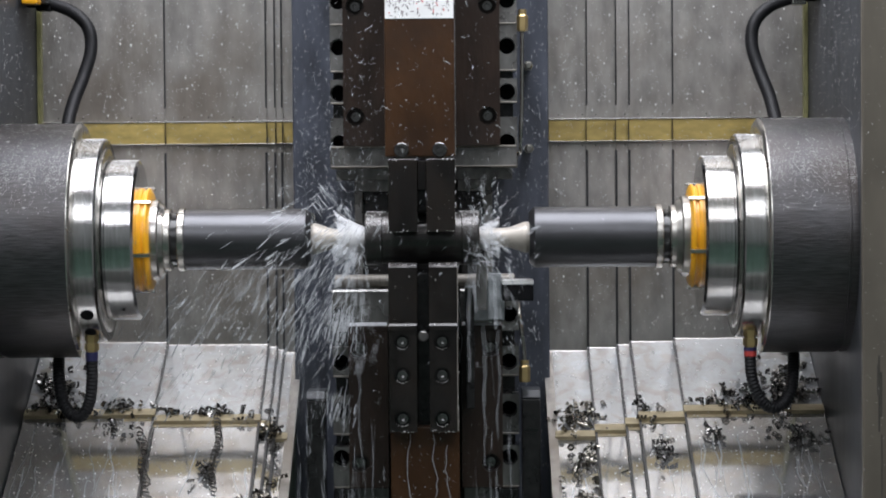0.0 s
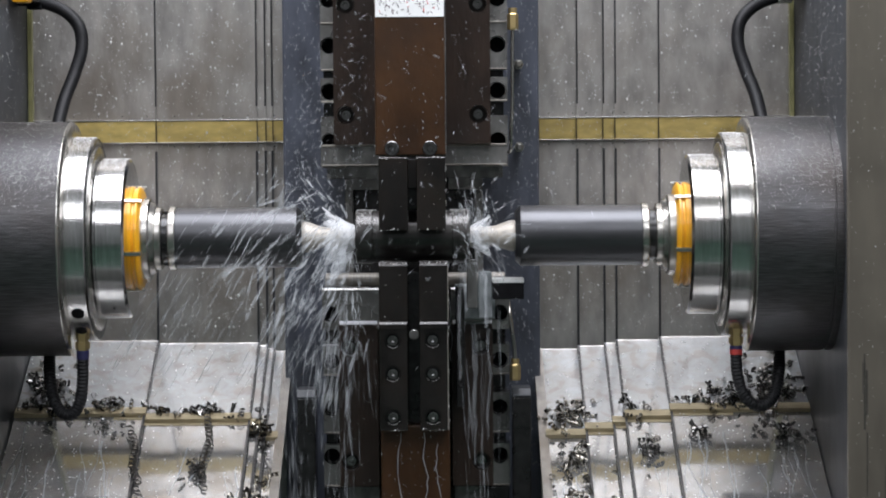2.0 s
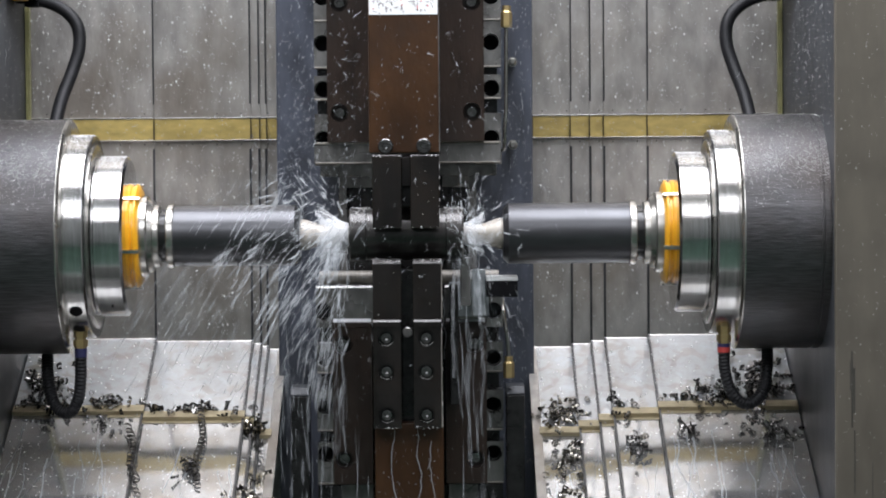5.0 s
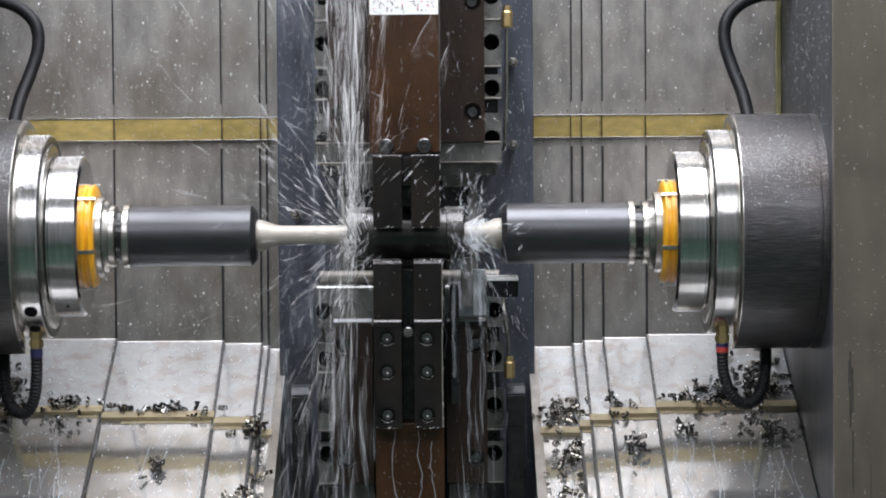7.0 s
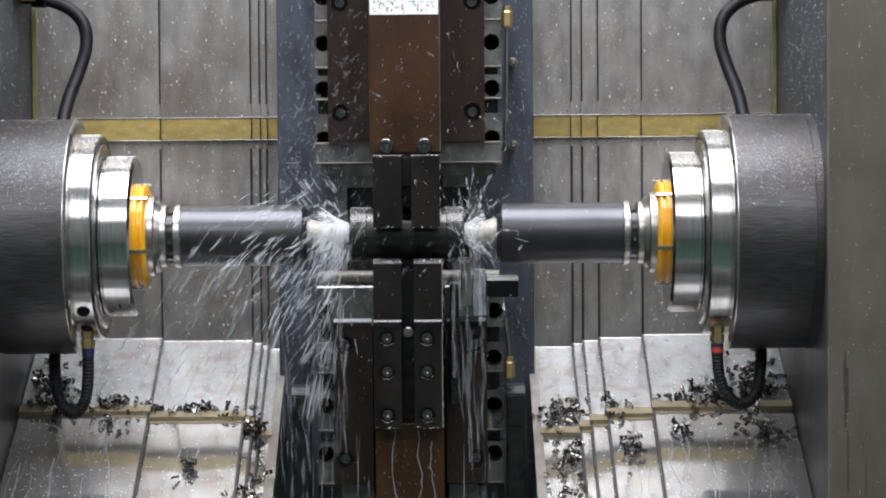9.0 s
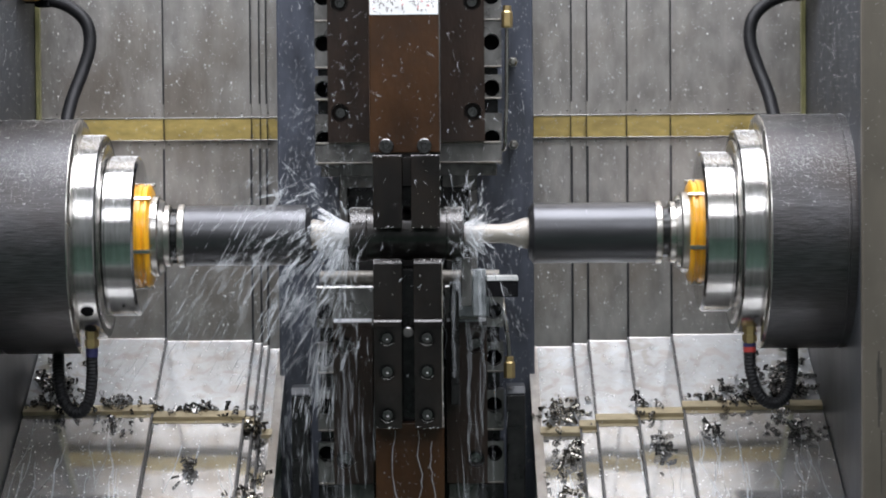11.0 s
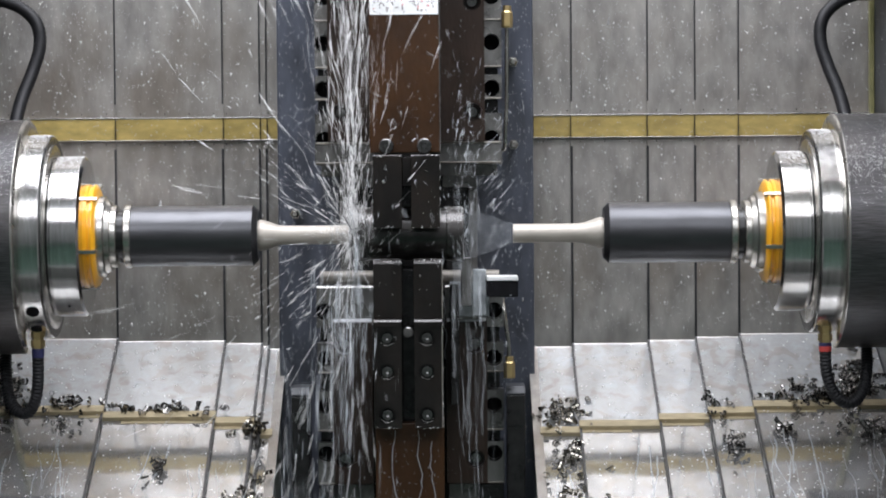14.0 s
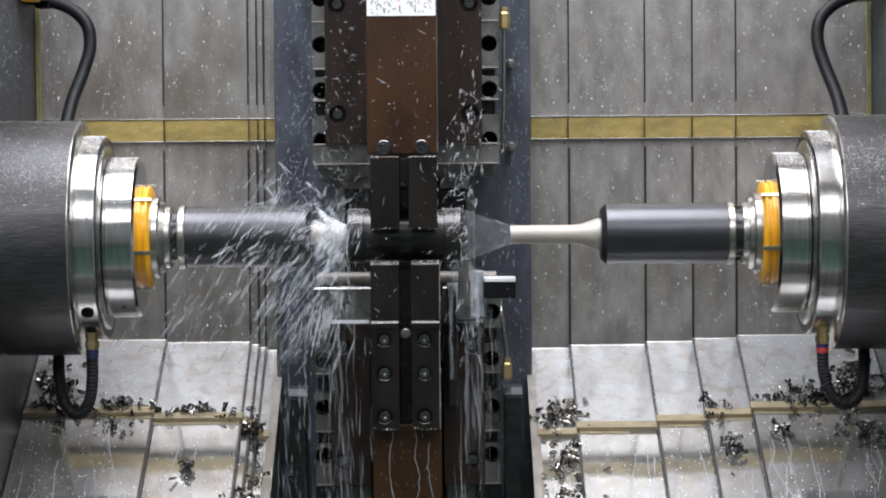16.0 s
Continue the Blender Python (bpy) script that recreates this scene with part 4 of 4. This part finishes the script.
LONG_CHIPS = [(long_chip("long dark corkscrew chip hanging down the cover apron", 1, 50, 160, 170, -4, 1, -1), LEFT_COVERS[1]),
              (long_chip("long dark corkscrew chip hanging down the cover apron", 0, 12, 215, 125, -18, 2, -1), LEFT_COVERS[0])]


# ---- coolant in the air ----
def clump(rnd, at, d, long, thick):
    """A torn shred of coolant: one to five streaks side by side, flying the same way."""
    out = []
    for _ in range(rnd.choice((1, 1, 2, 3, 5))):
        off = Vector([rnd.gauss(0, thick * 0.9) for _ in range(3)]) + d * rnd.gauss(0, long * 0.35)
        turn = (d + Vector([rnd.gauss(0, 0.05) for _ in range(3)])).normalized()
        out.append((tuple(at + off), turn * long * rnd.uniform(0.45, 1.1), thick * rnd.choice((0.4, 0.55, 0.8, 1.35))))
    return out


def spray(label, n, spread, heading, length, thick, seed, jitter=0.25, mat=None):
    """A loose cloud of drops that flies together: spread of their places, mean heading of their streaks."""
    rnd = random.Random(seed)
    rows = []
    h = Vector(heading).normalized()
    for _ in range(n):
        d = (h + Vector([rnd.gauss(0, jitter) for _ in range(3)])).normalized()
        at = Vector([rnd.gauss(0, 0.5) * s for s in spread])
        long = length * rnd.choice((0.35, 0.6, 1.0)) * rnd.uniform(0.6, 1.3)
        rows += clump(rnd, at, d, long, thick * rnd.uniform(0.5, 1.2))
    ob = shape("coolant_spray", slivers(rows), mat or SPRAY)
    tagged(ob, label, "coolant spray", "flying coolant", "stuff")
    return ob


SPRAYS = []      # (object, start place, velocity, fall, life, phase, spans, parked place)
FORWARD = ((0.0, 0.3), (0.75, 6.75), (7.2, 11.7), (14.3, 16.0))
BACK = ((0.4, 0.75), (6.8, 7.25), (11.85, 14.3))
TALL = ((0.53, 0.75), (6.95, 7.15), (12.15, 14.3))
FALLEN = ((0.6, 0.9), (7.0, 7.35), (12.2, 14.4))
k = 0
for heading, way, n, wide, life, x, z in (((-0.2, 0.05, -1.0), (-30, 40, -200), 60, 20, 9, -76, 6), ((-0.5, 0.1, -0.86), (-60, 60, -110), 34, 36, 9, -80, 0),
                                          ((-0.5, 0.1, -0.86), (-95, 60, -165), 38, 50, 11, -100, 0), ((-0.52, 0.1, -0.85), (-105, 60, -175), 60, 74, 13, -165, 15),
                                          ((-0.55, 0.1, -0.83), (-110, 60, -165), 46, 70, 13, -235, 5), ((-0.8, 0.1, -0.5), (-100, 50, -40), 12, 80, 11, -120, 30),
                                          ((-0.5, 0.1, 0.75), (-60, 50, 90), 8, 30, 9, -76, 6)):
    for phase in range(3):
        k += 1
        ob = spray("milky coolant drops flung off the turning drill", n, (wide, 40, wide * 0.9), heading, 24, 1.1, 100 + k, 0.07)
        SPRAYS.append((ob, Vector((x, -36, z)), Vector(way), 20, life / 30, phase / 3 + k * 0.13, FORWARD, Vector((-140, 200, -560))))
for heading, reach, n, wide in (((-0.02, 0.05, 1.0), 330, 40, 14), ((-0.16, 0.1, 1.0), 310, 36, 26), ((0.10, -0.05, 1.0), 320, 36, 26), ((-0.7, 0.2, 0.6), 170, 24, 40),
                                ((-0.15, 0.0, -1.0), 260, 60, 22), ((-0.7, 0.1, -0.6), 230, 30, 50), ((0.55, -0.2, 0.6), 170, 14, 70), ((-0.05, 0.0, 0.2), 60, 50, 12)):
    for phase in range(3):
        k += 1
        ob = spray("coolant fountain drops spurting from the bore", n, (wide, 26, 70 if reach > 100 else 30), heading, 10, 0.85, 100 + k, 0.16, SPLASH)
        SPRAYS.append((ob, Vector((-61, -40, 6)), Vector(heading) * reach, 10, 7 / 30, phase / 3 + k * 0.17, TALL if heading[2] > 0.9 else BACK, Vector((-140, 210, -620))))



def coolant_sheet(label, x0, x1, r0, r1, seed, sx):
    """Ragged cone of milky coolant that sprays back off the tube's face."""
    rnd = random.Random(seed)
    n, vs, fs = 54, [], []
    for i in range(n):
        a = 2 * math.pi * i / n
        reach = rnd.uniform(0.75, 1.0)
        for j in range(5):
            u = j / 4 * reach
            r = r0 + (r1 - r0) * u ** 1.25 + rnd.uniform(-0.7, 0.7)
            vs.append(((x0 + (x1 - x0) * u) / 1000, r * math.cos(a) / 1000, r * math.sin(a) / 1000))
    for i in range(n):
        for j in range(4):
            if j < 2 or rnd.random() < 0.7:
                p, q = i * 5 + j, (i + 1) % n * 5 + j
                fs.append((p, q, q + 1, p + 1))
    me = bpy.data.meshes.new("sheet")
    me.from_pydata(vs, [], fs)
    return tagged(shape("coolant_sheet", me, SHEET, None, "", True), label, "coolant spray", "flying coolant", "stuff")


def spray_fan(label, side, spread, n, reach, seed):
    """Drops that leave the drill's mouth in all directions at once; spread: (middle angle, width, share) in degrees from +x, turning up."""
    rnd = random.Random(seed)
    rows = []
    for _ in range(n):
        mid, wide = rnd.choices([(m, w) for m, w, _ in spread], [p for _, _, p in spread])[0]
        a = radians(rnd.gauss(mid, wide))
        r = (24 if side < 0 else 12) + reach * rnd.random() ** (1.35 if side else 1.7)
        if side < 0 and 100 < math.degrees(a) % 360 < 190:
            r = 12 + (r - 12) * 0.66
        d = Vector((math.cos(a), 0, math.sin(a)))
        deg = math.degrees(a) % 360
        lean = d
        if side < 0 and r > 18 and 125 < deg < 262:
            lean = Vector((-0.88, 0, -0.47)).lerp(Vector((-0.50, 0, -0.86)), min(1, max(0, (deg - 165) / 50)))
        turn = Matrix.Rotation(radians(rnd.gauss(0, 7)), 3, "Y") @ lean
        rows += clump(rnd, d * r + Vector((0, rnd.uniform(-26, 26), 0)), turn, rnd.uniform(6, 12) * (1 + r / 70), rnd.uniform(0.5, 1.2) if side > 0 else rnd.uniform(0.6, 1.6) if side else rnd.uniform(0.4, 0.9))
    return tagged(shape("coolant_spray", slivers(rows), SPRAY if side else SPLASH), label, "coolant spray", "flying coolant", "stuff")


EARLY, LATE = ((0.0, 11.7),), ((11.6, 16.0),)
BURST = ((90, 28, 5), (140, 25, 4), (250, 20, 3), (180, 40, 1))
JET = ((91, 2.5, 6), (97, 9, 3), (80, 8, 1.5), (140, 30, 1), (262, 7, 3), (235, 14, 1.5))
LEFT_FAN, RIGHT_FAN = ((247, 15, 5), (207, 20, 5), (132, 14, 0.6), (168, 14, 1.2)), ((285, 20, 4), (70, 20, 3), (20, 30, 1))
FANS = [(spray_fan("fan of milky coolant streaks round the turning drill", -1, LEFT_FAN, 105, 130, 61 + i), -1, i, FORWARD) for i in range(3)] + [
    (spray_fan("fan of milky coolant streaks round the turning drill", 1, RIGHT_FAN, 28, 56, 71 + i), 1, i, EARLY) for i in range(2)] + [
    (spray_fan("tall fountain of coolant streaks spurting from the bore", 0, JET, 200, 330, 81 + i), 0, i, TALL) for i in range(3)] + [
    (spray_fan("low burst of coolant streaks round the bore", 0, BURST, 60, 120, 91 + i), 0, i, BACK) for i in range(2)]
SHEETS = [(coolant_sheet("ragged milky cone of coolant thrown back off the tube", -66, -104, 13, 36, 1, -1), -1), (coolant_sheet("ragged milky cone of coolant thrown back off the tube", -66, -96, 12, 27, 2, -1), -1),
          (coolant_sheet("ragged milky cone of coolant thrown back off the tube", 67, 92, 12, 26, 3, 1), 1)]
for heading, reach, n, spans in (((0.35, 0.1, -0.9), 110, 26, EARLY), ((0.1, 0.1, 0.9), 60, 24, EARLY), ((0.5, 0.2, 0.5), 70, 14, EARLY), ((0.1, 0.0, -0.2), 30, 40, EARLY),
                                 ((0.12, 0.1, 1.0), 140, 60, LATE), ((0.5, 0.1, 0.8), 110, 34, LATE), ((0.2, 0.0, -1.0), 170, 44, LATE)):
    for phase in range(2):
        k += 1
        ob = spray("milky coolant drops flung off the turning drill", n, (24, 22, 38) if spans is EARLY else (16, 22, 84), heading, 11, 1.1 if spans is EARLY else 0.85, 100 + k, 0.3)
        SPRAYS.append((ob, Vector((60 if spans is LATE else 72, -36, 2)), Vector(heading) * reach, 20, 7 / 30, phase / 2 + k * 0.19, spans, Vector((140, 200, -580))))
for at, spread, n, way in (((-75, -70, 150), (90, 40, 190), 46, (-30, 0, -50)), ((85, -70, 140), (80, 40, 190), 40, (20, 0, -60)), ((-60, -60, 60), (420, 80, 330), 60, (-40, 0, -80))):
    for phase in range(2):
        k += 1
        ob = spray("fine coolant drops drifting in the air", n, spread, (-0.2, 0, 0.5), 8, 0.6, 100 + k, 0.8)
        SPRAYS.append((ob, Vector(at), Vector(way), 10, 0.5, phase / 2 + k * 0.29, ((0.0, 16.0),), Vector((0, 210, -660))))
for phase in range(2):
    k += 1
    ob = spray("thin mist of coolant beside the clamp column", 330, (95, 50, 170), (-0.3, 0, -0.8), 6, 0.5, 100 + k, 0.5, TRICKLE)
    SPRAYS.append((ob, Vector((-92, -40, 80)), Vector((-16, 0, -40)), 5, 0.6, phase / 2, FORWARD, Vector((-140, 210, -700))))
for x, y, n in ((-72, -10, 20), (-88, 40, 18), (-56, -50, 8), (74, 10, 14), (92, 60, 12), (-138, 60, 24), (-124, 20, 18), (-150, 90, 20)):
    for phase in range(2):
        k += 1
        ob = spray("falling coolant streaks in front of the clamp column", n, (24, 24, 130), (0.02, 0, -1), 70 if x > -110 else 44, 1.25, 100 + k, 0.02, VEIL)
        SPRAYS.append((ob, Vector((x, y - 40, -170)), Vector((0, 0, -280)), 0, 0.8, phase / 2 + k * 0.23, ((0.0, 16.0),), Vector((x, 200, -600))))


for phase in range(2):
    k += 1
    ob = spray("fine coolant drops raining before the clamp jaws", 46, (170, 30, 240), (-0.3, 0, 0.9), 10, 0.9, 100 + k, 0.4)
    SPRAYS.append((ob, Vector((0, -95, 60)), Vector((-20, 0, -70)), 10, 0.4, phase / 2 + 0.1, FALLEN, Vector((0, 210, -680))))
for x, wide, n in ((-70, 26, 60), (-96, 30, 30), (-30, 40, 16)):
    for phase in range(2):
        k += 1
        ob = spray("fountain water falling back over the lower clamp", n, (wide, 30, 150), (-0.03, 0, -1), 30, 1.3, 100 + k, 0.04, TRICKLE)
        SPRAYS.append((ob, Vector((x, -70, -90)), Vector((-8, 0, -240)), 20, 0.4, phase / 2 + k * 0.23, FALLEN, Vector((x, 200, -640))))


def coolant_curtain(x, y, z, wide, n, seed):
    """A folded ribbon of milky coolant that pours down beside the clamp."""
    rnd = random.Random(seed)
    bm = bmesh.new()
    last = None
    for j in range(n):
        w = wide * rnd.uniform(0.7, 1.15) * (1 - 0.5 * j / n)
        row = [bm.verts.new((x + w * (i / 4 - 0.5), y + rnd.uniform(-2.2, 2.2), z)) for i in range(5)]
        if last:
            for i in range(4):
                bm.faces.new((last[i], last[i + 1], row[i + 1], row[i]))
        last = row
        z -= rnd.uniform(8, 13)
        x += rnd.uniform(-1.5, 1.5)
    ob = tagged(part("coolant_run", bm, RIBBON, None, "", True), "folded milky ribbon of coolant pouring down", "coolant run", "coolant runs")
    ob.location.z = AXIS


for args in ((54, -4, -22, 6, 14, 1), (60, -14, -10, 5, 8, 2), (84, 0, -45, 6, 7, 3), (70, 50, -104, 6, 16, 4), (-80, 56, -70, 5, 20, 5), (88, 52, -110, 5, 14, 8)):
    coolant_curtain(*args)


def runs_on_column():
    """Milky runs of coolant that wind down the lower pillar and jaws."""
    for x, y, z, n in ((-14, -49, -222, 12), (12, -49, -222, 12), (28, -49, -235, 9), (44, 60, -30, 14)):
        rnd = random.Random(int(x * 7 + z))
        bm = bmesh.new()
        last = None
        for j in range(n):
            w = rnd.uniform(0.3, 0.7)
            pair = [bm.verts.new((x - w, y, z)), bm.verts.new((x + w, y, z))]
            if last:
                bm.faces.new((last[0], last[1], pair[1], pair[0]))
            last = pair
            z -= rnd.uniform(7, 12)
            x += rnd.uniform(-3.2, 3.4)
        ob = tagged(part("coolant_run", bm, TRICKLE), "thin milky run of coolant on black steel", "coolant run", "coolant runs")
        ob.location.z = AXIS


runs_on_column()


# ---- what moves ----
def motions():
    lift = lambda x, y=0, z=0: pose(x / 1000, y / 1000, AXIS + z / 1000)
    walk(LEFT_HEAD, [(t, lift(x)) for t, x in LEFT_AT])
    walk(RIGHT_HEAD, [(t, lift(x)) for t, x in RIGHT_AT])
    turns = [i / 10 for i in range(161)]
    walk(LEFT_BAR, [(t, pose(0, 0, 0, 800 * t)) for t in turns])
    walk(RIGHT_BAR, [(t, pose(0, 0, 0, -800 * t)) for t in turns])
    times = sorted({r[0] for r in LEFT_AT} | {r[0] for r in RIGHT_AT} | {4.6, 5.0, 5.4, 5.8, 6.1})
    leads = [(t, *cover_leads(t)) for t in times]
    for i in range(5):
        walk(LEFT_COVERS[i], [(t, lift(l[i])) for t, l, r in leads])
        walk(RIGHT_COVERS[i], [(t, lift(r[i])) for t, l, r in leads])
    for ob, cover in CHIPS:
        side, i = (0, LEFT_COVERS.index(cover)) if cover in LEFT_COVERS else (1, RIGHT_COVERS.index(cover))
        walk(ob, [(row[0], lift(row[1 + side][i])) for row in leads])
    for ob, cover in LONG_CHIPS:
        i, rows = LEFT_COVERS.index(cover), []
        for t, l, r in leads:
            d = SLOPE * 262 * min(1, max(0, (t - 6.55) / 0.35)) ** 2
            rows.append((t, lift(l[i], d.y, d.z)))
        walk(ob, rows)
    for i, (ob, side) in enumerate(SHEETS):
        rows = []
        for n in range(161):
            t = n / 10
            on = any(a <= t <= b for a, b in (FORWARD if side < 0 else EARLY))
            rows.append((t, pose(0, 0, AXIS if on else AXIS - 0.6, (610 + 130 * i) * t)))
        walk(ob, rows)
    for ob, side, i, spans in FANS:
        rnd, rows = random.Random(90 + i), []
        for n in range(241):
            t = n / 15
            on = any(a <= t <= b for a, b in spans)
            swing = 11 if side else 3
            # between bursts the water has fallen into the sump below
            rows.append((t, pose((0.068 * side if side else -0.060) + rnd.uniform(-0.004, 0.004), -0.04, AXIS + 0.004 - (0 if on else 0.75), 0, rnd.uniform(-swing, swing), 0)))
        walk(ob, rows)
    for ob, start, way, fall, life, phase, spans, rest in SPRAYS:
        rows, step = [], 1 / FPS

        def put(t, p):
            f = round(t * FPS)
            if not rows or f > rows[-1][0]:
                rows.append((f, p))

        for a, b in spans:
            if a > 0:
                put(a - step, rest)
            t = a - (phase % 1) * life
            while t < b:
                for u in (0.0, 0.5, 0.92):
                    s = t + u * life
                    if a <= s <= b:
                        put(s, start + way * u + Vector((0, 0, -fall * u * u)))
                t += life
            if b < 16:
                put(b + step, rest)
        if rows[0][0] > 0:
            rows.insert(0, (0, rows[0][1]))
        if rows[-1][0] < 16 * FPS:
            rows.append((16 * FPS, rows[-1][1]))
        walk(ob, [(f / FPS, lift(*p)) for f, p in rows])


motions()
